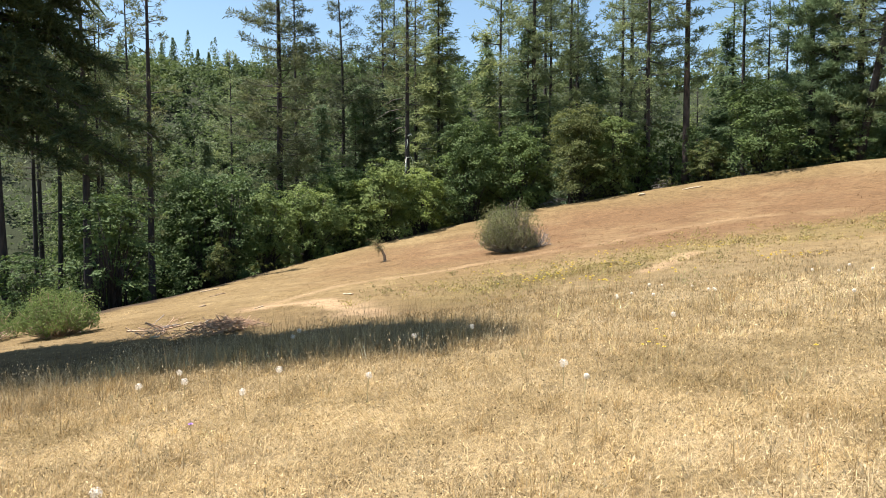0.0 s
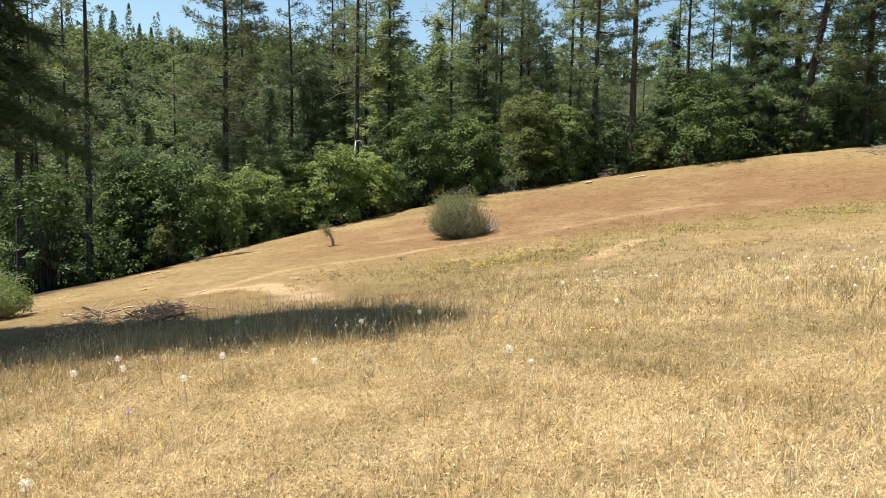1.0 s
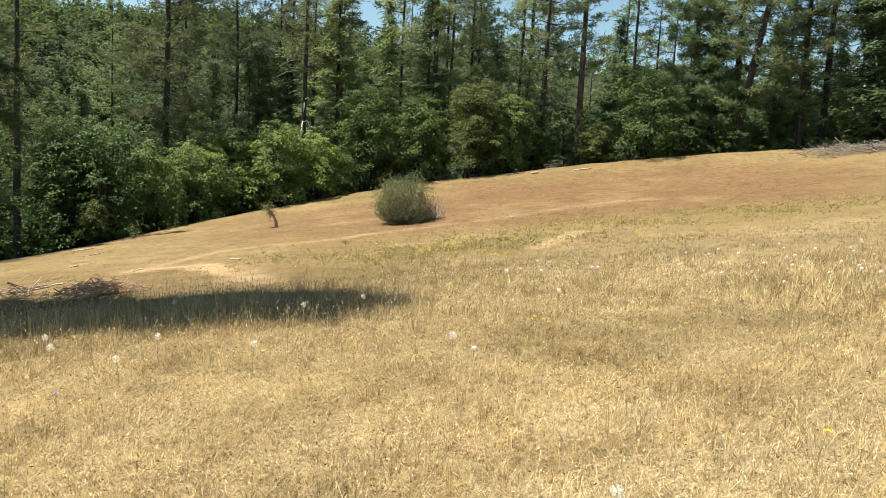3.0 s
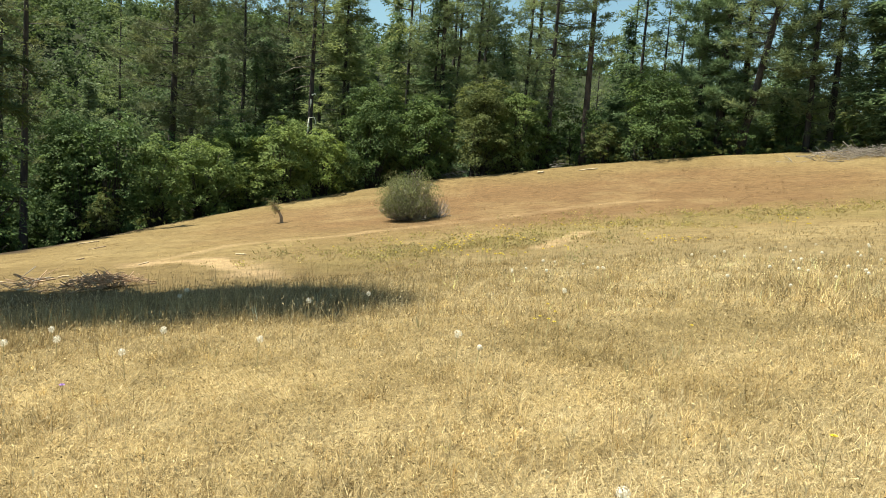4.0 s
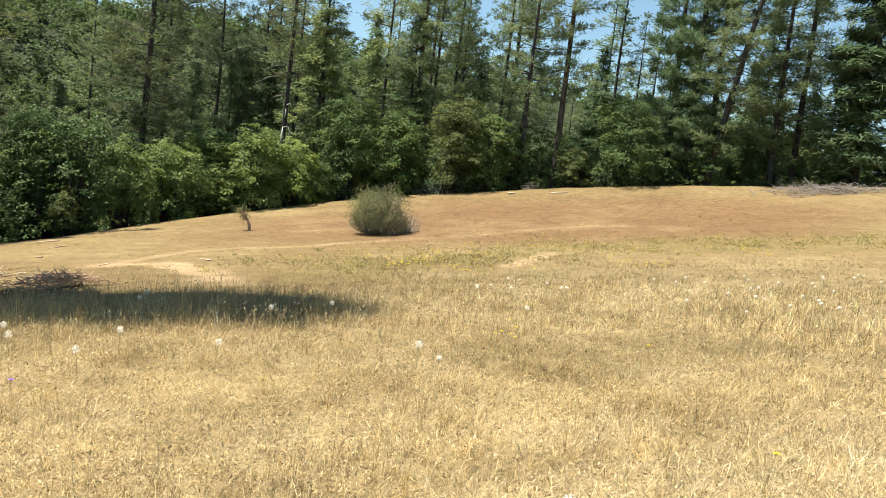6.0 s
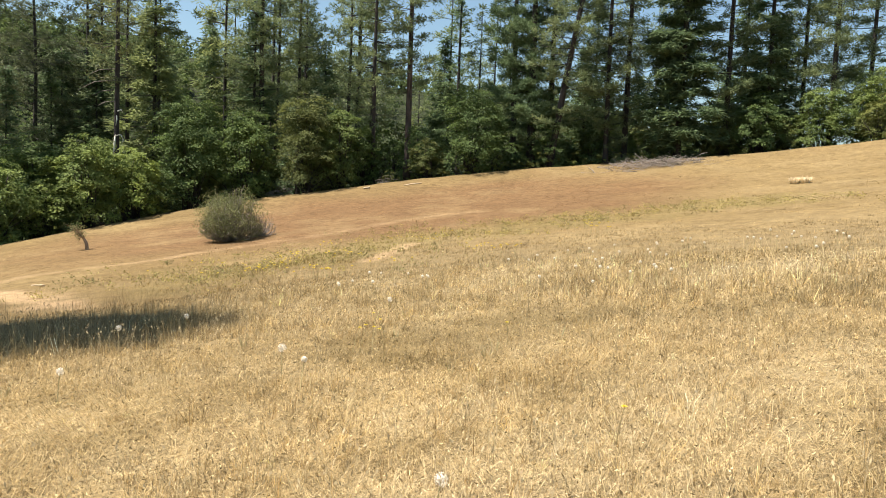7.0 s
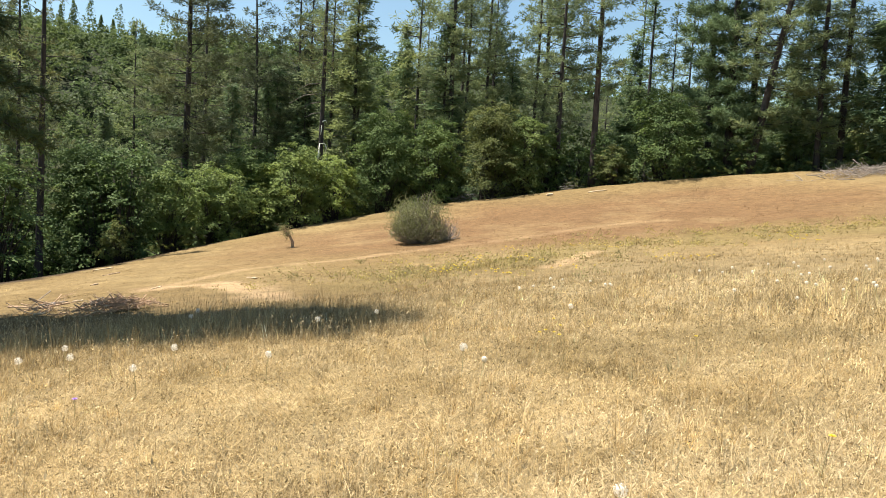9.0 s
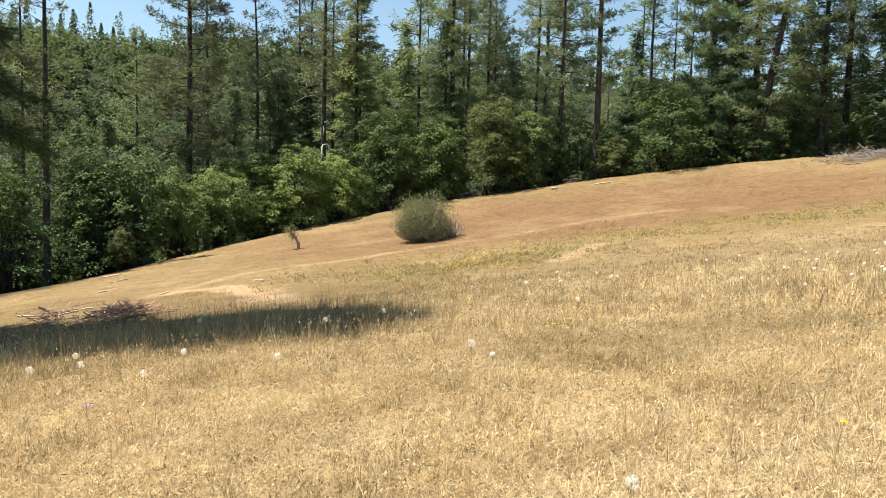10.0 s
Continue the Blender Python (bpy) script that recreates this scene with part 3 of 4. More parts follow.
def conifer(name, label, x, y, h, spread, bare, girth, seed, kind="pine", lean=(0, 0), dense=1.0, needle=None, bark=None, tuft=1.0, far=1.0, fan=17, inner=0.2, taper=0.9, foot=0.8, oval=(1, 1)):
    """A pine or fir: a tapered trunk with whorls of limbs that carry clumps of needles. bare: the share of trunk under the crown."""
    rng = np.random.default_rng(seed)
    wood, centres, ways, reach = [], [], [], []
    pine = kind == "pine"
    k = np.linspace(0, 1, 12)
    bend = rng.normal(0, 0.008 * h, 2)
    spine = np.stack([lean[0] * k + bend[0] * np.sin(k * 3), lean[1] * k + bend[1] * np.sin(k * 2.4), k * (h + 0.4) - 0.4], 1)
    rad = girth * (1 - 0.93 * k) ** 0.85
    rad[0] *= 1.3
    wood.append(tube(spine, rad, 8))
    at = lambda u: np.array([np.interp(u, k, spine[:, i]) for i in range(3)])
    step = (0.5 if pine else 0.36) / h
    u = bare
    while u < 0.985:
        v = (u - bare) / (1 - bare)
        shape = (0.5 + 0.5 * min(1, v * 4)) * (1 - v ** 1.7) ** 0.8 if pine else (1 - v) ** taper * (foot + (1 - foot) * min(1, v * 4))
        for _ in range(rng.integers(2, 5) if pine else rng.integers(3, 6)):
            if rng.uniform() > dense * 1.1:
                continue
            ln = max(0.3, spread * shape * rng.uniform(0.4, 1.2))
            t = rng.uniform(0, 2 * math.pi)
            rise = (-0.3 + 0.75 * v if pine else -0.42 + 0.7 * v) + rng.normal(0, 0.14)
            o = np.array([math.cos(t) * oval[0], math.sin(t) * oval[1], 0])
            joints = 4
            s = np.linspace(0, 1, joints)[:, None]
            curl = 0.2 if pine else 0.08
            p = at(u) + o * ln * s + np.array([0, 0, 1.0]) * ln * (rise * s + curl * s * s * (1 if rise < 0.2 else 0))
            wood.append(tube(p, np.linspace(0.012 + ln * 0.011, 0.006, joints), 3))
            across = np.array([-math.sin(t) * oval[0], math.cos(t) * oval[1], 0])
            m = max(2, int(ln * (4.4 if pine else 4.6) * min(1.5, dense) * far * rng.uniform(0.7, 1.3)))
            w = inner + (1 - inner) * rng.uniform(0, 1, m) ** 0.7
            w[0] = 1.0
            off = ln * 0.3 * (1.15 - w) * np.clip(rng.normal(0, 1, m), -1.8, 1.8)
            mid = np.stack([np.interp(w, s[:, 0], p[:, i]) for i in range(3)], 1) + across * off[:, None]
            mid[:, 2] += rng.normal(0, 0.1, m) + (0.05 if pine else -0.12 * np.abs(off))
            centres.append(mid)
            ways.append(o * 0.8 + across * np.sign(off)[:, None] * 0.5 + np.array([0, 0, 0.5 if pine else -0.22]))
            reach.append((0.27 + 0.05 * ln) * tuft * rng.uniform(0.65, 1.35, m))
        u += step * rng.uniform(0.5, 1.5)
    for _ in range(int(10 * bare * h / 10)):
        w = rng.uniform(0.12, max(0.13, bare))
        t, ln = rng.uniform(0, 2 * math.pi), rng.uniform(0.3, 1.5)
        o = np.array([math.cos(t), math.sin(t), rng.uniform(-0.5, 0.2)])
        wood.append(tube([at(w), at(w) + o * ln * 0.6, at(w) + o * ln + [0, 0, -0.1]], [0.022, 0.014, 0.005], 3))
    centres, ways, reach = np.concatenate(centres), unit(np.concatenate(ways)), np.concatenate(reach)
    root = place(new(name), x, y)
    part("trunk", mesh_of("trunk", *join(wood), bark or M_BARK, smooth=True), root)
    grown = (pine_clumps if pine else fir_sprays)(rng, centres, ways, fan, reach * (1.0 if pine else 1.15), (0.046 if pine else 0.046) * tuft)
    part("crown", mesh_of("crown", *grown, needle or (M_PINE if pine else M_FIR)), root)
    return tagged(root, label, "tree")


def low_boughs(tree, seed, z0, z1, limbs, reach):
    """Long drooping lower boughs of a pine, hung with twigs and needles."""
    rng = np.random.default_rng(seed)
    for i in range(limbs):
        wood, tips, ways = [], [], []
        z = z0 + (z1 - z0) * (i + rng.uniform(0, 1)) / limbs
        t = float(np.clip(rng.normal(0.1, 0.4), -0.3, 0.7))
        o = np.array([math.cos(t), math.sin(t), 0])
        across = np.array([-o[1], o[0], 0])
        ln, drop = reach * rng.uniform(0.7, 1.06) * (1 - 0.4 * smooth(z, 5.2, 7.5)), rng.uniform(0.3, 0.5)
        s = np.linspace(0, 1, 7)[:, None]
        p = np.array([0, 0, z]) + o * ln * s + across * rng.normal(0, 0.12) * np.sin(s * 4) + np.array([0, 0, 1.0]) * ln * (0.08 * s - drop * s * s)
        wood.append(tube(p, np.linspace(0.035, 0.006, 7), 4))
        for w in np.arange(0.16, 1.0, 0.036):
            for turn in (-1, 1):
                a = np.array([np.interp(w, s[:, 0], p[:, k]) for k in range(3)])
                way = unit(across * turn * rng.uniform(0.4, 1.0) + o * rng.uniform(0.4, 0.9) + np.array([0, 0, rng.uniform(-0.6, 0.15)]))
                e = a + way * rng.uniform(0.3, 0.85) * (1.15 - 0.5 * w)
                wood.append(tube([a, e], [0.007, 0.003], 3))
                n = 40
                f = rng.uniform(0.2, 1.05, (n, 1))
                tips.append(a * (1 - f) + e * f)
                ways.append(np.tile(way, (n, 1)))
        c, w = np.concatenate(tips), np.concatenate(ways)
        d = unit(w * 0.7 + rng.normal(0, 0.6, c.shape))
        side = unit(np.cross(d, rng.normal(0, 1, c.shape))) * 0.012
        end = c + d * rng.uniform(0.1, 0.24, (len(c), 1))
        v = np.stack([c - side, c + side, end], 1).reshape(-1, 3)
        limb = part("bough", mesh_of("bough", *join(wood), M_BARK, smooth=True), tree, "long drooping bough")
        part("needles", mesh_of("needles", v, np.arange(len(v)).reshape(-1, 3), M_BACKLIT), limb)


def crown_points(rng, count, w, h, base, lobes):
    """Places on flat leafy sprays that make up a lumpy crown, and which way they face."""
    per = max(4, count // lobes)
    boughs = max(4, int(0.72 * w * h))
    t = np.arange(boughs) * 2.4 + rng.uniform(0, 6)
    rise = (np.arange(boughs) + rng.uniform(0.2, 0.8, boughs)) / boughs
    far = (1.05 - rise ** 2.2) * rng.uniform(0.25, 1.0, boughs) ** 0.6
    size = rng.uniform(0.4, 0.85, boughs) * (w * h) ** 0.25
    heart = np.stack([np.cos(t) * far * (0.5 * w - 0.6 * size), np.sin(t) * far * (0.5 * w - 0.6 * size), base + 0.1 * h + rise * (0.88 * h - base - 0.5 * size)], 1)
    of = rng.integers(0, boughs, lobes)
    ways = unit(rng.normal(0, 1, (lobes, 3)) * [1, 1, 0.8] + [0, 0, 0.3])
    cs = heart[of] + ways * (size[of] * rng.uniform(0.3, 1.12, lobes) ** 0.55)[:, None] * [1, 1, 0.72]
    size = rng.uniform(0.045, 0.085, lobes) * (w * h) ** 0.5
    cs[:, 2] = np.maximum(cs[:, 2], base + 0.12 * size + rng.uniform(0, 0.5, lobes))
    face = unit(ways * 0.6 + [0, 0, 0.85] + rng.normal(0, 0.22, (lobes, 3)))
    pick = np.repeat(np.arange(lobes), per)
    n = len(pick)
    off = rng.normal(0, 1, (n, 3)) * size[pick, None] * 0.62
    along = (off * face[pick]).sum(1, keepdims=True)
    p = cs[pick] + off - along * face[pick] * 0.62
    p[:, 2] -= 0.5 * (off ** 2).sum(1) / (size[pick] + 0.05) * 0.35
    keep = p[:, 2] > 0.03
    return p[keep], face[pick][keep], np.concatenate([cs, size[:, None]], 1)


def broadleaf(name, label, x, y, w, h, base, seed, mat, count=3600, size=0.13, lobes=16, girth=0.05, bark=None, category="tree"):
    """A leafy tree or tall bush: forking stems and a lumpy crown of single leaves."""
    rng = np.random.default_rng(seed)
    p, n, cs = crown_points(rng, count, w, h, base, lobes)
    wood = []
    for c in cs[:: max(1, lobes // 34)]:
        foot = np.array([rng.normal(0, 0.06 * w), rng.normal(0, 0.06 * w), -0.2])
        mid = foot * 0.5 + c[:3] * [0.35, 0.35, 0.5] + rng.normal(0, 0.08, 3)
        wood.append(tube([foot, mid, c[:3]], [girth, girth * 0.6, girth * 0.18], 4))
    root = place(new(name), x, y)
    part("trunk", mesh_of("trunk", *join(wood), bark or M_BARK, smooth=True), root)
    part("crown", mesh_of("crown", *leaves(rng, p, n, size, 0.7, 0.32), mat), root)
    return tagged(root, label, category)


def at_bearing(az, r):
    a = radians(az)
    return r * math.sin(a), r * math.cos(a)


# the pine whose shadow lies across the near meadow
conifer("pine_tree", "drooping pine standing alone beside the meadow, its backlit dark put into the needles", -8.9, 12.3, 21.2, 2.6, 0.38, 0.26, 5, kind="fir", dense=1.4, needle=M_BACKLIT, tuft=1.3, far=2.6, taper=0.45, inner=0.03, foot=0.9, oval=(1.5, 0.52))
low_boughs(bpy.data.objects["pine_tree"], 55, 4.2, 9.4, 29, 3.6)
# out-of-view pine, added to carry the meadow shadow further left
conifer("pine_tree", "unseen pine added behind another beside the meadow to lengthen the shadow", -12.4, 14.0, 17.5, 1.35, 0.5, 0.2, 6, kind="fir", dense=1.3, needle=M_BACKLIT, tuft=1.3, far=1.6, taper=0.45, inner=0.03)

TALL_PINE = "tall slender pine with a bare dark trunk at the meadow edge"
# bearing, range, height, crown reach, bare share, girth, seed, density
for row in ((-32.5, 39, 20.5, 2.1, 0.5, 0.22, 101, 0.7), (-29.4, 43, 20, 1.8, 0.55, 0.15, 102, 0.7), (-27.5, 40.5, 21, 2.2, 0.5, 0.25, 103, 0.8),
            (-24.6, 46, 22, 2.0, 0.45, 0.16, 104, 0.55), (-23.1, 40.5, 22.5, 2.1, 0.25, 0.21, 105, 0.65), (-13.5, 47.96, 27.25, 3.815, 0.26, 0.2725, 106, 1.3),
            (-12, 56.68, 26.16, 2.725, 0.3, 0.2071, 107, 1), (-8.8, 58.86, 27.25, 2.943, 0.28, 0.218, 108, 1), (-5.1, 58.86, 26.16, 3.052, 0.2, 0.218, 109, 1.2),
            (-30.7, 45.78, 20.71, 1.962, 0.6, 0.1635, 141, 0.7), (-26.1, 50.14, 21.8, 1.962, 0.6, 0.1635, 142, 0.7), (-3, 48, 26, 2.5, 0.46, 0.2, 110, 0.75)):
    tree = conifer("pine_tree", TALL_PINE, *at_bearing(row[0], row[1]), *row[2:4], row[4] * 0.8, *row[5:7], dense=row[7], inner=0.15, needle=M_DIM)
# the last of them has a torn limb that hangs down its trunk
z = 4.59 - tree.matrix_basis.translation.z
torn = [tube([(0.04, -0.26, z + 1.75), (0.06, -0.28, z + 1.5), (0.0, -0.29, z + 1.1)], [0.03, 0.04, 0.012], 5),
        tube([(-0.02, -0.3, z + 0.55), (-0.05, -0.32, z + 0.15), (-0.06, -0.34, z - 0.3), (-0.12, -0.34, z - 0.55)], [0.016, 0.06, 0.07, 0.015], 6),
        tube([(0.0, -0.3, z + 0.5), (0.3, -0.35, z + 0.55), (0.44, -0.4, z + 0.25), (0.36, -0.42, z - 0.1)], [0.016, 0.03, 0.03, 0.01], 6),
        tube([(0.1, -0.25, z + 2.0), (0.3, -0.4, z + 2.1), (0.38, -0.45, z + 1.95)], [0.045, 0.04, 0.015], 5)]
dead = [tube([(-0.1, -0.15, z + a), (-0.1 - 0.55 * b, -0.35, z + a - 0.12 * b), (-0.1 - b, -0.5, z + a - 0.42 * b)], [0.035, 0.025, 0.008], 4)
        for a, b in ((3.9, 2.0), (3.3, 1.2), (4.6, 1.5), (2.6, 0.9))]
for limb in dead:
    part("dead_branch", mesh_of("dead_branch", *limb, M_GREYBARK, smooth=True), tree, "bare grey dead branch")
part("torn_limb", mesh_of("torn_limb", *join(torn), M_PALE, smooth=True), tree, "pale splintered broken branch")
for row in ((7.8, 50, 26, 3.1, 0.3, 0.24, 112, 1.0), (8.5, 52, 25, 2.4, 0.32, 0.16, 113, 0.8), (10.6, 54, 24, 2.6, 0.28, 0.18, 114, 1.0),
            (14.2, 52, 23, 2.3, 0.36, 0.17, 115, 0.9), (16.6, 49, 24, 2.6, 0.3, 0.17, 116, 0.8), (28.2, 52, 25, 2.5, 0.03, 0.26, 119, 1.3), (29.6, 51, 25, 2.7, 0.03, 0.34, 120, 1.5),
            (31.0, 52, 25, 2.7, 0.05, 0.27, 121, 1.1), (35.6, 51, 24, 2.8, 0.06, 0.2, 123, 0.9), (37.0, 52, 24, 2.8, 0.05, 0.24, 124, 1.0), (44.5, 53, 24, 2.8, 0.1, 0.22, 125, 1.3),
            (51.5, 55, 23, 3.2, 0.2, 0.22, 127, 1.2), (49.6, 57, 24, 3.0, 0.15, 0.2, 126, 1.2), (53.6, 58, 23, 3.0, 0.15, 0.2, 128, 1.2)):
    conifer("pine_tree", "tall ponderosa pine with tufted needles at the meadow edge", *at_bearing(row[0], row[1]), row[2], row[3], row[4] * 0.65, *row[5:7], dense=row[7], inner=0.3 - 0.17 * min(1.2, row[7]), far=1.0 if row[7] < 1.15 else 1.25 if row[7] < 1.5 else 1.5, needle=M_FIR if 27 < row[0] < 31.5 else None, fan=22 if 27 < row[0] < 31.5 else 17)
conifer("pine_tree", "large pine with a reddish sunlit trunk", *at_bearing(19.4, 50), 27, 2.9, 0.27, 0.27, 117, dense=1.1, inner=0.12, bark=M_REDBARK)
conifer("pine_tree", "pine whose thick trunk leans out over the meadow edge", *at_bearing(31.0, 49.5), 24, 3.0, 0.12, 0.27, 122, lean=(3.6, -2.2), dense=1.2, inner=0.06)
FIR = "dense conical dark green fir"
for row in ((-0.4, 52, 21, 3.3, 0.04, 0.2, 130), (3.6, 60, 19.5, 2.3, 0.05, 0.16, 131), (22.2, 60, 15.5, 2.3, 0.05, 0.18, 132), (23.6, 58, 23, 1.9, 0.1, 0.2, 133),
            (41.0, 51, 25, 3.3, 0.02, 0.25, 134), (47.3, 54, 22, 2.4, 0.04, 0.22, 135), (45.6, 58, 19, 2.2, 0.04, 0.2, 137), (33.8, 56, 11, 2.4, 0.04, 0.16, 138), (-19.0, 66, 17, 2.4, 0.06, 0.18, 136)):
    conifer("fir_tree", FIR, *at_bearing(row[0], row[1]), *row[2:7], kind="fir", far=1.5 if row[0] == 41.0 else 1.0, tuft=1.2, inner=0.04, dense=0.38 if row[0] == 23.6 else 0.8 if row[0] < 4 else 1.0, needle=M_PINE if row[0] < 4 else None)

# leafy trees and tall bushes along the brow
MAPLE, OAK, OLIVE = "dark green leafy maple bush under the pines", "bright green oak bush at the meadow edge", "olive-green leafy tree at the meadow edge"
for az, r, w, h, seed, kind in ((-20.0, 44, 6.5, 8.3, 201, 0), (-14.4, 40.5, 3.2, 5.0, 202, 1), (-10.9, 42.5, 4.4, 4.8, 203, 1), (-8.2, 45, 4.6, 6.2, 204, 0),
                                (-4.9, 43.6, 5.0, 5.4, 205, 1), (-1.9, 44, 3.6, 4.2, 206, 1), (2.3, 46, 5.2, 7.2, 207, 0), (6.2, 46, 4.6, 6.0, 208, 0),
                                (11.2, 46.5, 4.6, 6.6, 209, 2), (13.8, 47, 3.8, 5.6, 210, 1), (24.6, 49, 6.2, 6.4, 211, 0), (15.6, 49, 3.4, 4.6, 212, 0),
                                (46.8, 52, 4.0, 4.2, 213, 0), (51.0, 53, 4.6, 4.6, 214, 1), (54.5, 54, 5.5, 5.4, 215, 1), (21.0, 48, 2.8, 2.8, 216, 2)):
    broadleaf("leafy_bush", (MAPLE, OAK, OLIVE)[kind], *at_bearing(az, r), w, h, 0.3, seed, (M_MAPLE, M_OAK, M_OLIVE)[kind], count=int(820 * w * h ** 0.8), lobes=int(24 * w * h ** 0.6), size=0.135)

# ---- the wood behind the brow ----
def fill(kinds, count, d0, d1, az0, az1, seed, small=0.8, large=1.15):
    """Copies of a few grown trees, scattered past the brow."""
    rng = np.random.default_rng(seed)
    for i in range(count):
        az = az0 + (az1 - az0) * (i + rng.uniform(0.1, 0.9)) / count
        r = float(np.interp(az, EDGE_AZ, EDGE_R)) + rng.uniform(d0, d1)
        x, y = at_bearing(az, r)
        k = rng.uniform(small, large)
        m = pose(x, y, float(ground_z(x, y)), 0, 0, rng.uniform(0, 360)) @ Matrix.Diagonal((k, k, k * rng.uniform(0.9, 1.12), 1))
        copy_thing(kinds[int(rng.integers(len(kinds)))], m)


FAR_PINES = [conifer("pine_tree", "slender pine in the wood behind the meadow", *at_bearing(az, r), h, sp, bare, 0.17, seed, dense=1.0, far=0.75, tuft=1.35, fan=11)
             for az, r, h, sp, bare, seed in ((-17, 58, 21, 2.3, 0.3, 301), (5.4, 62, 22, 2.4, 0.35, 302), (26.4, 64, 21, 2.6, 0.25, 303))]
FAR_FIRS = [conifer("fir_tree", "dark fir in the wood behind the meadow", *at_bearing(az, r), h, sp, 0.03, 0.18, seed, kind="fir", far=0.62, tuft=1.5, fan=10, inner=0.1)
            for az, r, h, sp, seed in ((-6.6, 60, 17, 2.7, 311), (12.4, 60, 16, 2.6, 312), (34.6, 60, 18, 2.8, 313))]
LEAFY = [broadleaf("leafy_tree", "green leafy tree in the shade of the wood", *at_bearing(az, r), w, h, 0.0, seed, mat, count=4200, size=0.2, lobes=130)
         for az, r, w, h, seed, mat in ((-25.5, 46, 5.0, 7.0, 321, M_MAPLE), (-3.4, 50, 5.0, 6.5, 322, M_OAK), (18.0, 52, 4.6, 6.0, 323, M_MAPLE), (39.0, 56, 4.5, 5.0, 324, M_OLIVE))]
fill(FAR_PINES, 3, 12, 40, -38, -22, 400)
fill(FAR_PINES, 22, 10, 42, -12, 50, 401)
fill(FAR_PINES, 5, 5, 22, 3, 19, 408, 1.0, 1.25)
fill(FAR_FIRS, 7, 6, 18, -11, 8, 409, 0.7, 0.95)
fill(FAR_FIRS, 2, 12, 40, -38, -24, 406, 0.6, 1.0)
fill(FAR_FIRS, 10, 8, 36, -2, 46, 402, 0.6, 1.05)
fill(LEAFY, 16, 1.5, 5, -19, 57, 403, 0.4, 0.7)
fill(LEAFY, 9, 6, 16, -20, 46, 404, 0.7, 1.1)
fill(LEAFY, 3, 12, 24, -36, -24, 407, 0.6, 1.0)
fill(LEAFY, 5, 3, 8, 27, 48, 415, 0.55, 0.85)
fill(LEAFY, 3, 7, 13, -35, -30.5, 410, 0.5, 0.75)
fill(LEAFY[:1], 8, 6, 16, -29, -14, 420, 0.75, 1.1)
fill(FAR_FIRS, 3, 6, 14, 37, 50, 411, 0.5, 0.7)


def hill_woods():
    """Trees of the opposite hillside, leafy crowns and conifers mixed."""
    rng = np.random.default_rng(77)
    cs, ns, sz = [], [], []
    for i in range(1750):
        az = rng.uniform(-30, 2) if i % 2 else rng.uniform(-42, 62)
        d = 38 + 195 * rng.uniform(0, 1) ** 0.8
        r = float(np.interp(az, EDGE_AZ, EDGE_R)) + d
        x, y = at_bearing(az, r)
        z = float(ground_z(x, y))
        n = int(min(420, max(140, 35000 / r)))
        if rng.uniform() < (0.3 if d > 190 else 0.0):
            h, w = rng.uniform(8, 14), rng.uniform(2.6, 3.8)
            u = rng.uniform(0.05, 1, n) ** 1.15
            t = rng.uniform(0, 2 * math.pi, n)
            q = w * (1 - u) ** 0.8 * rng.uniform(0.35, 1.1, n) + 0.1
            cs.append(np.stack([x + np.cos(t) * q, y + np.sin(t) * q, z + h * u], 1))
            ns.append(np.stack([np.cos(t), np.sin(t), np.full(n, 0.6)], 1))
        else:
            p, nn, _ = crown_points(rng, n + 60, rng.uniform(4.5, 8.5), rng.uniform(4, 8), 0.0, 40)
            cs.append(p + [x, y, z])
            ns.append(nn)
        sz.append(np.full((len(cs[-1]), 1), 0.003 * r * (0.7 if len(cs[-1]) == n else 1.0)))
    for az, h in ((-22.0, 10), (-21.2, 12), (-20.1, 15), (-19.4, 9), (-18.6, 8), (-17.2, 8), (-16.6, 7), (-23.0, 9), (-24.1, 12)):
        x, y = at_bearing(az, float(np.interp(az, EDGE_AZ, EDGE_R)) + 216)
        n = 420
        u, t = rng.uniform(0.02, 1, n) ** 1.3, rng.uniform(0, 2 * math.pi, n)
        q = 0.2 * h * (1 - u) ** 0.85 * rng.uniform(0.3, 1.1, n) + 0.1
        cs.append(np.stack([x + np.cos(t) * q, y + np.sin(t) * q, float(ground_z(x, y)) + 3 + h * u], 1))
        ns.append(np.stack([np.cos(t), np.sin(t), np.full(n, 0.4)], 1))
        sz.append(np.full((n, 1), 0.6))
    v, f = flakes(rng, np.concatenate(cs), np.concatenate(ns), np.concatenate(sz))
    tagged(new("hillside_woods", mesh_of("hillside_woods", v, f, M_FAR)), "green mixed woods covering the far hillside", "woods", kind="stuff")


hill_woods()


def undergrowth():
    """Low dry brush, ferns and saplings along the brow."""
    rng = np.random.default_rng(78)
    cs, ns = [], []
    for i in range(150):
        az = rng.uniform(-16, 57)
        x, y = at_bearing(az, float(np.interp(az, EDGE_AZ, EDGE_R)) + rng.uniform(0.7, 5))
        p, nn, _ = crown_points(rng, 190, rng.uniform(0.7, 1.8), rng.uniform(0.5, 1.5), 0.0, 6)
        cs.append(p + [x, y, float(ground_z(x, y))])
        ns.append(nn)
    v, f = leaves(rng, np.concatenate(cs), np.concatenate(ns), 0.13, 0.5)
    tagged(new("undergrowth", mesh_of("undergrowth", v, f, M_OLIVE)), "low leafy brush under the trees", "undergrowth", kind="stuff")


undergrowth()


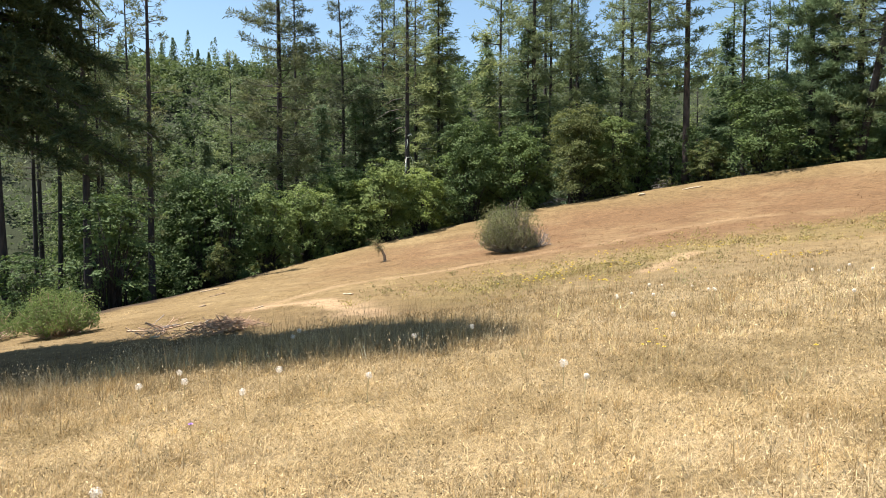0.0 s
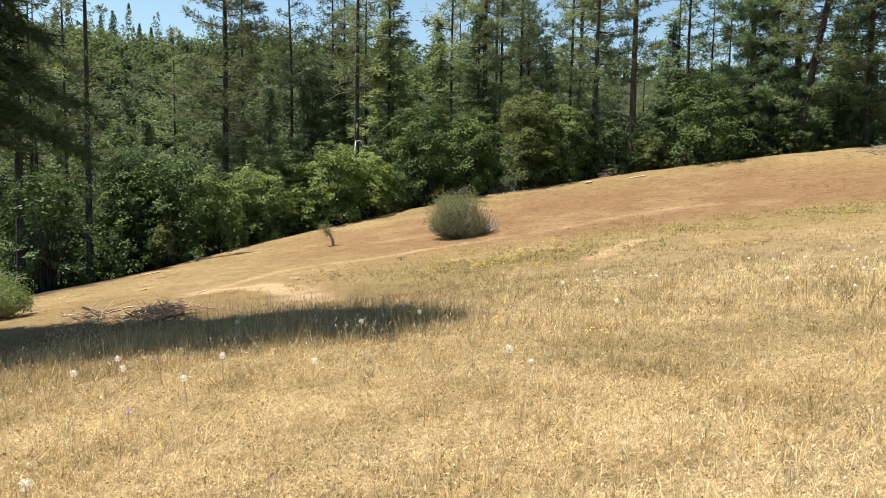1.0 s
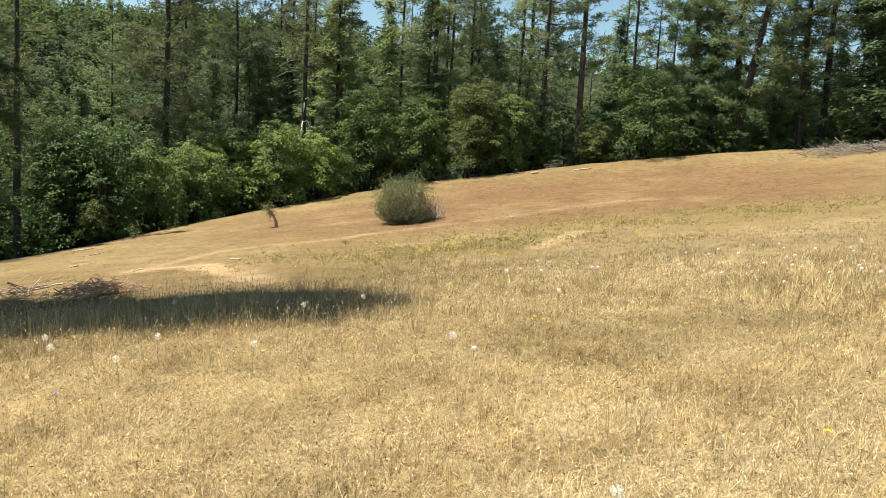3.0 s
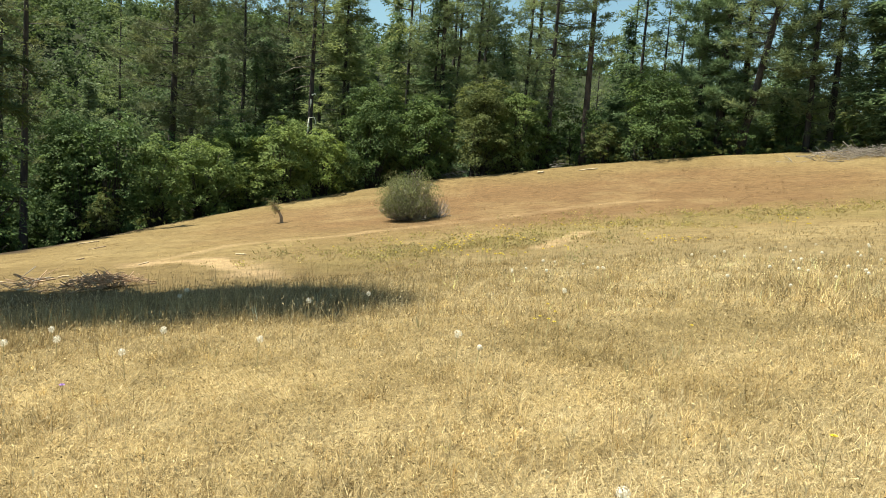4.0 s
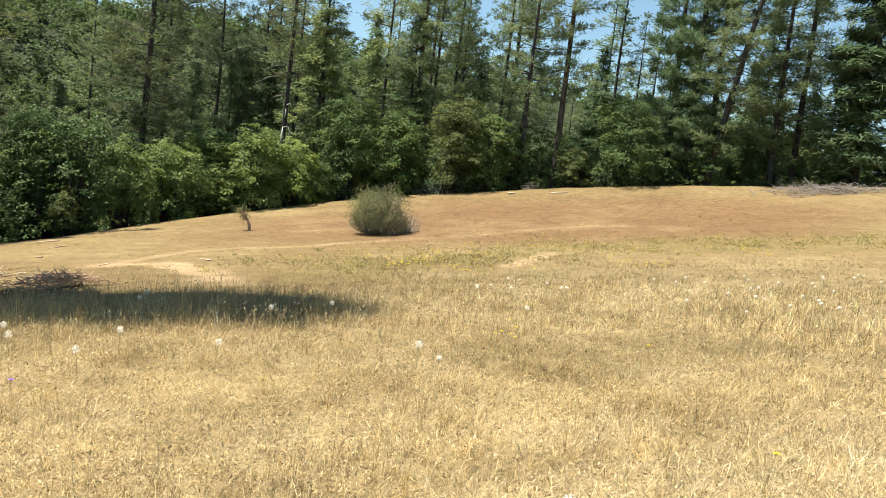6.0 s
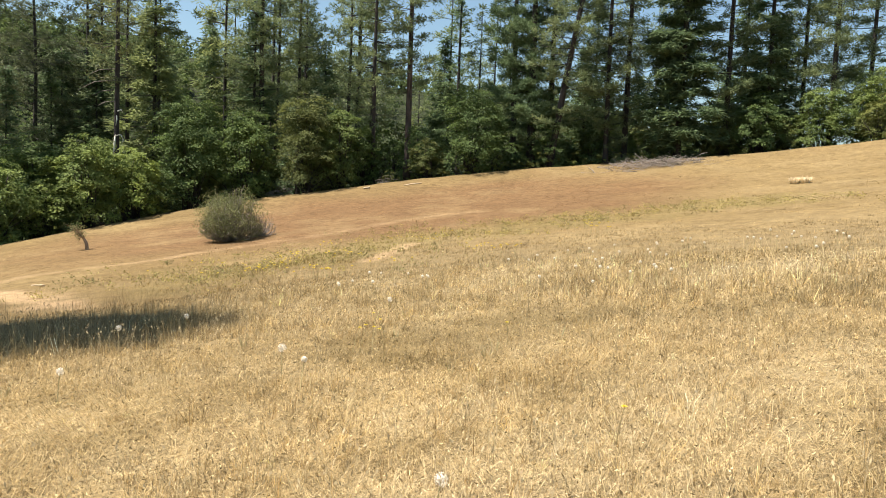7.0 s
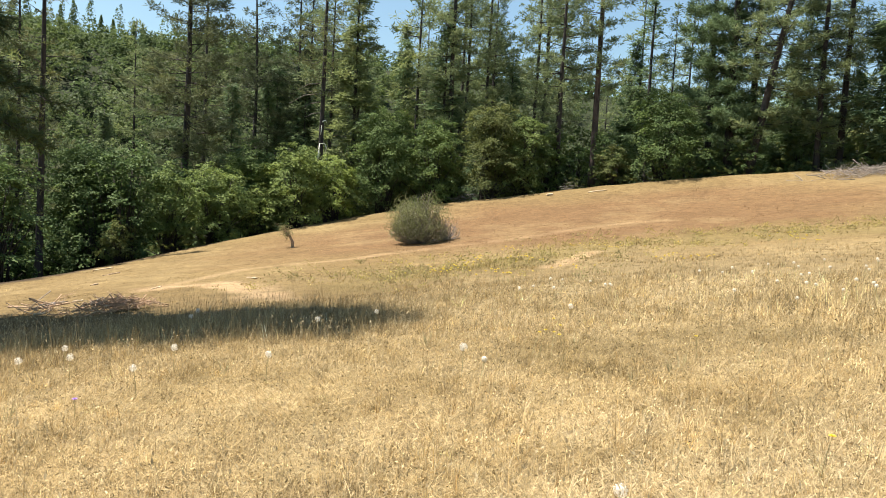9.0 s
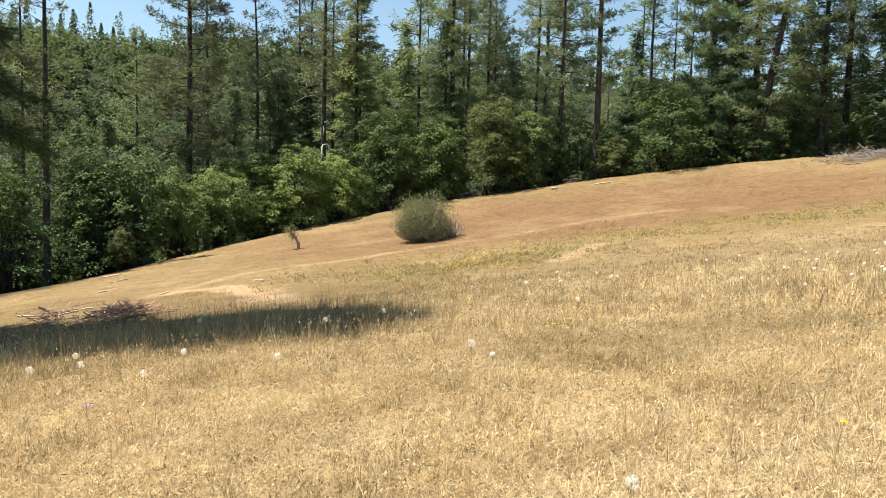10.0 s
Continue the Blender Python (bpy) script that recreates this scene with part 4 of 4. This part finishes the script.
# ---- bushes on the meadow ----
def twiggy_bush(name, label, x, y, w, h, seed, mat, twigs, count, size, lean=(0, 0), bark=None, low=0.15, shell=0):
    """A wiry bush: many thin forking stems from one root and small leaves towards their ends."""
    rng = np.random.default_rng(seed)
    wood, cs, ns = [], [], []
    for i in range(twigs):
        t, q = rng.uniform(0, 2 * math.pi), rng.uniform(0, 1) ** 0.5
        top = max(0.0, 1.02 - q ** 2.6) ** 0.5 * rng.uniform(0.06, 1.05) ** 0.55
        q *= 0.92
        tip = np.array([math.cos(t) * q * w / 2 + lean[0], math.sin(t) * q * w / 2 + lean[1], max(low, top) * h])
        foot = np.array([math.cos(t), math.sin(t), 0]) * w * 0.06 * rng.uniform(0, 1.5) + [0, 0, -0.05]
        mid = foot * 0.4 + tip * [0.62, 0.62, 0.45] + rng.normal(0, 0.05 * w, 3) * [1, 1, 0.4]
        wood.append(tube([foot, mid, tip], [0.022, 0.013, 0.004], 3))
        for _ in range(3):
            s = rng.uniform(0.3, 1)
            p = mid * (1 - s) + tip * s
            e = p + unit(rng.normal(0, 1, 3) + [0, 0, 0.3]) * rng.uniform(0.15, 0.35) * h * 0.5
            wood.append(tube([p, e], [0.007, 0.002], 3))
            n = max(1, count // (twigs * 3))
            u = rng.uniform(0.1, 1.1, (n, 1))
            cs.append(p * (1 - u) + e * u + rng.normal(0, 0.05, (n, 3)))
            ns.append(np.tile(unit(e - p) * 0.4 + [0, 0, 0.5], (n, 1)))
    if shell:
        way = unit(rng.normal(0, 1, (shell, 3)) + [-0.12, 0, 0.2])
        lump = 0.45 + 1.0 * fbm(way[:, 0] * 4 + way[:, 2] * 3 + 7, way[:, 1] * 4 - way[:, 2] * 2 + 3, 1.0, seed, 3)
        p = np.array([0, 0, 0.4 * h]) + way * (lump * rng.uniform(0.4, 1.1, shell) ** 0.5)[:, None] * [w / 2, w / 2, 0.58 * h]
        bare = smooth(p[:, 0] - 0.9 * p[:, 2], -0.3, 0.9)
        ok = (p[:, 2] > 0.12 + rng.uniform(0, 0.3, shell)) & (rng.uniform(0, 1, shell) > 0.85 * bare)
        cs.append(p[ok])
        ns.append(way[ok] * 0.6 + [0, 0, 0.5])
    root = place(new(name), x, y)
    part("woody_frame", mesh_of("woody_frame", *join(wood), bark or M_TWIG), root, "bare grey twigs")
    part("foliage", mesh_of("foliage", *leaves(rng, np.concatenate(cs), np.concatenate(ns), size, 0.45), mat), root)
    return tagged(root, label, "bush")


twiggy_bush("bush", "round grey-green wiry bush alone on the meadow", 2.74, 28.75, 2.75, 2.0, 501, M_SAGE, 340, 13000, 0.06, shell=9500)
twiggy_bush("dead_bush", "bare grey dead twigs beside the round bush", 3.9, 29.0, 1.3, 0.95, 502, M_SAGE, 70, 260, 0.05, lean=(0.15, 0))
twiggy_bush("bush", "low spreading green bush at the foot of the meadow", -9.95, 17.6, 2.2, 1.3, 503, M_OAK, 130, 10000, 0.055, bark=M_BROWNTWIG, low=0.3, shell=3500)
twiggy_bush("bush", "low spreading green bush at the foot of the meadow", -13.0, 19.0, 2.6, 1.1, 504, M_OAK, 90, 6500, 0.06, bark=M_BROWNTWIG, low=0.45)


def crooked_sapling(x, y):
    rng = np.random.default_rng(505)
    wood = [tube([(0.08, 0, -0.1), (0.05, 0, 0.25), (-0.1, 0.02, 0.55), (-0.35, 0.0, 0.85)], [0.085, 0.075, 0.055, 0.025], 6)]
    cs, ns = [], []
    for i in range(40):
        p = np.array([-0.1, 0.02, 0.5]) + rng.uniform(0, 1) * np.array([-0.3, 0, 0.4])
        e = p + unit(rng.normal(0, 1, 3) + [-0.5, 0, 0.4]) * rng.uniform(0.15, 0.4)
        wood.append(tube([p, e], [0.014, 0.004], 3))
        u = rng.uniform(0.3, 1.1, (16, 1))
        cs.append(p * (1 - u) + e * u + rng.normal(0, 0.04, (16, 3)))
        ns.append(np.tile([0, 0, 1.0], (16, 1)))
    root = place(new("sapling"), x, y)
    part("trunk", mesh_of("trunk", *join(wood), M_BROWNTWIG), root, "thick crooked brown stem")
    part("foliage", mesh_of("foliage", *leaves(rng, np.concatenate(cs), np.concatenate(ns), 0.06, 0.45), M_SAGE), root)
    tagged(root, "small crooked sapling with sparse grey-green leaves", "sapling")


crooked_sapling(-2.75, 31.6)


# ---- brush piles, logs and stumps ----
def stick_mesh(rng, length, thick, mat):
    n = 5
    k = np.linspace(-0.5, 0.5, n)
    b = rng.normal(0, 0.06 * length, (2, 2))
    p = np.stack([k * length, b[0, 0] * np.sin(k * 3.1) + b[0, 1] * k * k, b[1, 0] * np.cos(k * 3) + b[1, 1] * k * k], 1)
    pieces = [tube(p, np.linspace(thick, thick * 0.45, n), 5)]
    for _ in range(2):
        a = p[rng.integers(1, n)]
        pieces.append(tube([a, a + unit(rng.normal(0, 1, 3) + [1.2, 0, 0]) * length * rng.uniform(0.15, 0.35)], [thick * 0.4, thick * 0.15], 3))
    return mesh_of("stick", *join(pieces), mat, smooth=True)


def brush_pile(label, x, y, long, wide, high, turn, sticks, seed, mats, length):
    rng = np.random.default_rng(seed)
    root = place(new("brush_pile"), x, y, 0, turn)
    inv = root.matrix_basis.inverted()
    kinds = [stick_mesh(rng, length * rng.uniform(0.5, 1.2), rng.uniform(0.006, 0.011) * (2.2 if i == 4 else 1) * (1.5 if length > 1.2 else 1), mats[i % len(mats)]) for i in range(9)]
    for i in range(sticks):
        u, v = rng.normal(0, 0.24, 2)
        g = root.matrix_basis @ Vector((u * long, v * wide, 0))
        up = high * math.exp(-4 * (u * u + v * v)) * rng.uniform(0.05, 1)
        ob = new("stick", kinds[i % 9])
        ob.parent = root
        at = inv @ Vector((g.x, g.y, float(ground_z(g.x, g.y)) + 0.03 + up))
        ob.matrix_basis = Matrix.Translation(at) @ Euler((rng.uniform(0, 6.28), rng.normal(0, 0.32), rng.normal(0, 0.9) + (3.14 if i % 2 else 0))).to_matrix().to_4x4()
    return tagged(root, label, "brush pile")


brush_pile("heap of cut brown branches on the dry meadow", -4.45, 13.5, 1.5, 0.6, 0.26, 8, 190, 601, (M_BRUSH,), 0.45)
brush_pile("long grey cut branches lying in a low heap", -5.95, 14.3, 1.1, 0.35, 0.2, 40, 30, 602, (M_BRUSH, M_BRUSH, M_TWIG), 0.7)
brush_pile("wide low heap of bleached grey branches at the meadow brow", 29.2, 35.5, 6.6, 2.6, 0.4, -32, 300, 603, (M_TWIG, M_GREYBARK, M_TWIG), 1.4)

brush_pile("tangle of grey dead branches under the brow bushes", *at_bearing(9.3, 45.0), 2.2, 0.5, 0.8, 0, 46, 604, (M_TWIG, M_GREYBARK), 0.9)
brush_pile("tangle of grey dead branches under the brow bushes", *at_bearing(17.8, 46.2), 1.6, 0.5, 0.7, 0, 24, 605, (M_TWIG, M_GREYBARK), 0.8)


def log(name, label, x, y, length, thick, turn, seed, mat=None):
    """A short piece of split or fallen wood with broken ends."""
    rng = np.random.default_rng(seed)
    n = 6
    k = np.linspace(-0.5, 0.5, n)
    p = np.stack([k * length, rng.normal(0, 0.02 * length, n), rng.normal(0, 0.006, n)], 1)
    v, f = tube(p, thick * rng.uniform(0.75, 1.1, n), 7)
    v = v + rng.normal(0, thick * 0.08, v.shape)
    dx = 0.3 * math.cos(radians(turn))
    dy = 0.3 * math.sin(radians(turn))
    tilt = -math.degrees(math.atan2(float(ground_z(x + dx, y + dy) - ground_z(x - dx, y - dy)), 0.6))
    ob = new(name, mesh_of(name, v, f, mat or M_CUT, smooth=True))
    ob.matrix_basis = pose(x, y, float(ground_z(x, y)) + thick * 0.8, 0, tilt, turn)
    return tagged(ob, label, "log")


LOG = "short pale split log lying on dry grass"
log("log", LOG, -2.7, 19.3, 0.5, 0.022, -50, 611)
log("log", LOG, -10.6, 31.0, 0.9, 0.03, 50, 612)
log("log", LOG, -5.0, 18.5, 0.5, 0.017, 80, 613)
log("log", LOG, 15.0, 41.4, 1.2, 0.032, -10, 614)
log("log", LOG, 12.2, 42.2, 0.4, 0.07, 10, 615)
log("log", "thin brown branch lying on dry grass", -9.1, 27.5, 0.8, 0.02, 60, 616, M_BROWNTWIG)
log("log", "thin brown branch lying on dry grass", -7.7, 21.8, 0.35, 0.025, 75, 617, M_BROWNTWIG)
log("log", "yellow split wood beside the brush heap", -5.9, 13.9, 0.2, 0.022, 20, 618)
log("log", "yellow split wood beside the brush heap", -6.3, 15.5, 0.3, 0.025, 35, 619)
log("log", LOG, -5.95, 15.9, 0.22, 0.018, 40, 620)


def straw_tuft(x, y, seed):
    """A tussock of bleached long grass."""
    rng = np.random.default_rng(seed)
    n = 420
    t, q = rng.uniform(0, 2 * math.pi, n), rng.uniform(0, 1, n) ** 0.5
    out = np.stack([np.cos(t), np.sin(t), np.zeros(n)], 1)
    base = out * (q * 0.2)[:, None]
    h = rng.uniform(0.08, 0.36, (n, 1))
    tip = base + out * h * rng.uniform(0.2, 0.9, (n, 1)) + [0, 0, 1] * h * rng.uniform(0.5, 1.0, (n, 1))
    s = np.stack([-np.sin(t), np.cos(t), np.zeros(n)], 1) * 0.009
    mid = base * 0.5 + tip * 0.5 + [0, 0, 0.05]
    v = np.stack([base - s, base + s, mid + s, tip, mid - s], 1).reshape(-1, 3)
    k = np.arange(n)[:, None] * 5
    f = np.concatenate([k + [0, 1, 2], k + [0, 2, 4], k + [4, 2, 3]], 1).reshape(-1, 3)
    ob = place(new("grass_tuft", mesh_of("grass_tuft", v, f, M_GRASS, np.tile([0.82, 0.72, 0.52], (len(v), 1)))), x, y)
    return tagged(ob, "pale bleached tussock of long dry grass", "grass tuft")


straw_tuft(26.4, 22.0, 651)
straw_tuft(26.2, 22.35, 652)


def weed_clump(seed, stems, tall, wide, colour):
    """A small upright weed: thin stems with narrow leaves."""
    rng = np.random.default_rng(seed)
    blades = []
    for _ in range(stems):
        t, out, h = rng.uniform(0, 2 * math.pi), rng.uniform(0.15, 0.8) * wide, tall * rng.uniform(0.4, 1.1)
        o = np.array([math.cos(t), math.sin(t), 0])
        p = np.stack([o * out * 0.15 + [0, 0, -0.02], o * out * 0.5 + [0, 0, h * 0.55], o * out + [0, 0, h]])
        s = np.array([-o[1], o[0], 0]) * 0.0016
        blades.append(np.stack([p[0] - s, p[1] + s, p[2], p[1] - s]))
        for _ in range(6):
            u = rng.uniform(0.1, 0.95)
            c = np.array([np.interp(u, (0, 0.5, 1), p[:, i]) for i in range(3)])
            w = unit(rng.normal(0, 1, 3) * [1, 1, 0.4] + [0, 0, 0.6])
            a = unit(np.cross(w, [0, 0, 1])) * 0.003
            blades.append(np.stack([c, c + w * 0.014 + a, c + w * rng.uniform(0.02, 0.035), c + w * 0.014 - a]))
    v = np.concatenate(blades)
    k = np.arange(len(blades))[:, None] * 4
    f = np.concatenate([k + [0, 1, 2], k + [0, 2, 3]], 1).reshape(-1, 3)
    ob = new("weed", mesh_of("weed", v, f, M_GRASS, np.tile(colour, (len(v), 1))))
    return tagged(ob, "small grey-green weed standing in the straw", "weed", "green weeds in the straw")


WEEDY = weed_clump(660, 9, 0.2, 0.11, (0.5, 0.44, 0.26))
rng = np.random.default_rng(662)
for i, (x, y) in enumerate(((2.75, 5.34), (2.38, 6.77), (4.2, 5.42), (5.81, 11.86), (3.74, 5.71), (2.31, 5.11), (-1.16, 6.72), (5.2, 6.3), (0.9, 7.4), (-2.6, 5.6), (-3.6, 7.4), (2.9, 5.5))):
    m = pose(x, y, float(ground_z(x, y)), 0, 0, float(rng.uniform(0, 360))) @ Matrix.Scale(float(rng.uniform(0.8, 1.2)), 4)
    if i:
        copy_thing(WEEDY, m)
    else:
        WEEDY.matrix_basis = m

# ---- flowers ----
def seed_clock(label, seed, tall, size, fluff):
    """A goatsbeard gone to seed: a stem and a ball of white parasols."""
    rng = np.random.default_rng(seed)
    root = new("seed_clock")
    bend = rng.normal(0, 0.03, 2)
    top = np.array([bend[0], bend[1], tall])
    part("stem", mesh_of("stem", *tube([(0, 0, -0.03), top * [0.3, 0.3, 0.5], top], [0.0035, 0.003, 0.004], 4), M_STEM), root)
    n = 130
    w = unit(rng.normal(0, 1, (n, 3)))
    a = unit(np.cross(w, rng.normal(0, 1, (n, 3))))
    b = np.cross(w, a)
    o = top + [0, 0, size * 0.15]
    end = o + w * size * rng.uniform(0.8, 1.05, (n, 1))
    k = size * fluff
    v1 = np.stack([o + w * size * 0.1 - a * 0.0008, o + w * size * 0.1 + a * 0.0008, end], 1).reshape(-1, 3)
    v2 = np.stack([end + a * k, end - a * k * 0.5 + b * k * 0.87, end - a * k * 0.5 - b * k * 0.87], 1).reshape(-1, 3)
    v = np.concatenate([v1, v2])
    part("seed_ball", mesh_of("seed_ball", v, np.arange(len(v)).reshape(-1, 3), M_PAPPUS), root, "round white ball of feathery seeds")
    return tagged(root, label, "flower", "seed clocks in the grass")


def yellow_flower(seed, tall, size, mat, name, label, group):
    rng = np.random.default_rng(seed)
    root = new(name)
    top = np.array([*rng.normal(0, 0.03, 2), tall])
    part("stem", mesh_of("stem", *tube([(0, 0, -0.03), top * [0.4, 0.4, 0.5], top], [0.003, 0.0026, 0.002], 4), M_STEM), root)
    n = 13
    t = np.arange(n) * 2 * math.pi / n
    o = np.stack([np.cos(t), np.sin(t), np.full(n, 0.35)], 1)
    s = np.stack([-np.sin(t), np.cos(t), np.zeros(n)], 1) * size * 0.2
    inner = unit(o * [1, 1, 3.2]) * 0.8
    o, s = np.concatenate([o, inner]), np.concatenate([s, s * 0.8])
    n = len(o)
    v = np.stack([np.tile(top, (n, 1)), top + o * size * 0.6 + s, top + o * size, top + o * size * 0.6 - s], 1).reshape(-1, 3)
    k = np.arange(n)[:, None] * 4
    f = np.concatenate([k + [0, 1, 2], k + [0, 2, 3]], 1).reshape(-1, 3)
    part("petals", mesh_of("petals", v, f, mat), root)
    return tagged(root, label, "flower", group)


CLOCKS = [(-3.12, 6.93), (-2.89, 7.42), (-2.65, 6.93), (-1.76, 6.03), (-1.69, 6.98), (-2.11, 9.45), (-2.11, 9.98), (-0.69, 6.14), (-0.37, 8.75),
          (0.35, 8.87), (1.02, 5.73), (2.71, 8.04), (-1.96, 3.78), (1.18, 2.66), (3.3, 11.02), (3.43, 10.73), (2.55, 10.1), (2.81, 10.24), (3.09, 9.91),
          (3.81, 10.43), (3.9, 10.01), (3.9, 9.81), (6.16, 9.19), (6.65, 9.31), (6.25, 8.57), (6.22, 8.36), (8.9, 10.51), (9.02, 9.41), (9.99, 9.22),
          (10.23, 8.96), (11.11, 9.37), (10.36, 8.31), (10.71, 7.9), (2.58, 10.18), (3.33, 10.96), (3.97, 9.94)]
BIG = [seed_clock("white goatsbeard seed ball on a thin stem", 700 + i, 0.265, size, 0.16) for i, size in enumerate((0.036, 0.033))]
SMALL = [seed_clock("small half-blown white seed ball on a stem", 710 + i, 0.265, size, 0.32) for i, size in enumerate((0.024, 0.02))]
rng = np.random.default_rng(720)
MORE = [(float(x), float(y)) for x, y in zip(rng.uniform(4.5, 11.5, 34), rng.uniform(7.3, 11.0, 34))]
spots = [(x, y, BIG if i < 14 else SMALL) for i, (x, y) in enumerate(CLOCKS)] + [(1.09, 5.25, SMALL)] + [(x, y, SMALL) for x, y in MORE]
for i, (x, y, kinds) in enumerate(spots):
    m = pose(x, y, float(ground_z(x, y)), 0, 0, float(rng.uniform(0, 360))) @ Matrix.Diagonal((1, 1, float(rng.uniform(0.97, 1.03)), 1))
    if i in (0, 1):
        BIG[i].matrix_basis = m
    elif i in (14, 15):
        SMALL[i - 14].matrix_basis = m
    else:
        copy_thing(kinds[i % 2], m)

YELLOWS = [(1.81, 6.41), (1.9, 6.45), (1.97, 6.26), (2.24, 7.01), (2.21, 6.56), (2.07, 6.14), (3.14, 5.67), (2.47, 3.1)]
yellow = yellow_flower(730, 0.27, 0.022, M_YELLOW, "yellow_flower", "small bright yellow daisy-like meadow flower", "yellow flowers")
wide = yellow_flower(731, 0.24, 0.034, M_YELLOW, "yellow_flower", "clump of yellow blossom among green weeds", "yellow flowers")
for i, (x, y) in enumerate(YELLOWS):
    m = pose(x, y, float(ground_z(x, y)), 0, 0, 40 * i)
    if i:
        copy_thing(yellow, m)
    else:
        yellow.matrix_basis = m
PATCHES = [(4.97, 20.3), (4.57, 19.6), (4.55, 17.6), (4.23, 17.6), (2.97, 16.6), (3.3, 18.0), (2.53, 14.8), (2.11, 15.7), (2.04, 14.7), (1.83, 14.7), (3.01, 13.9),
           (7.25, 14.2), (6.77, 13.7), (7.21, 13.6), (12.0, 17.0), (12.5, 18.3), (11.0, 15.4), (4.47, 13.5), (2.96, 12.6), (6.57, 19.5), (7.17, 18.0), (4.43, 16.0)]
for i in range(154):
    ax, ay = PATCHES[i % 22] if i < 132 else (float(rng.uniform(0, 12)), float(rng.uniform(15.5, 20)))
    k = 0.12 + 0.05 * (i // 22)
    x, y = ax + float(rng.normal(0, k)), ay + float(rng.normal(0, 1.6 * k))
    m = pose(x, y, float(ground_z(x, y)), 0, 0, 40 * i)
    if i:
        copy_thing(wide, m)
    else:
        wide.matrix_basis = m
purple = yellow_flower(740, 0.2, 0.024, M_PURPLE, "purple_flower", "small purple meadow flower", "purple flowers")
purple.matrix_basis = pose(-2.02, 5.4, float(ground_z(-2.02, 5.4)))
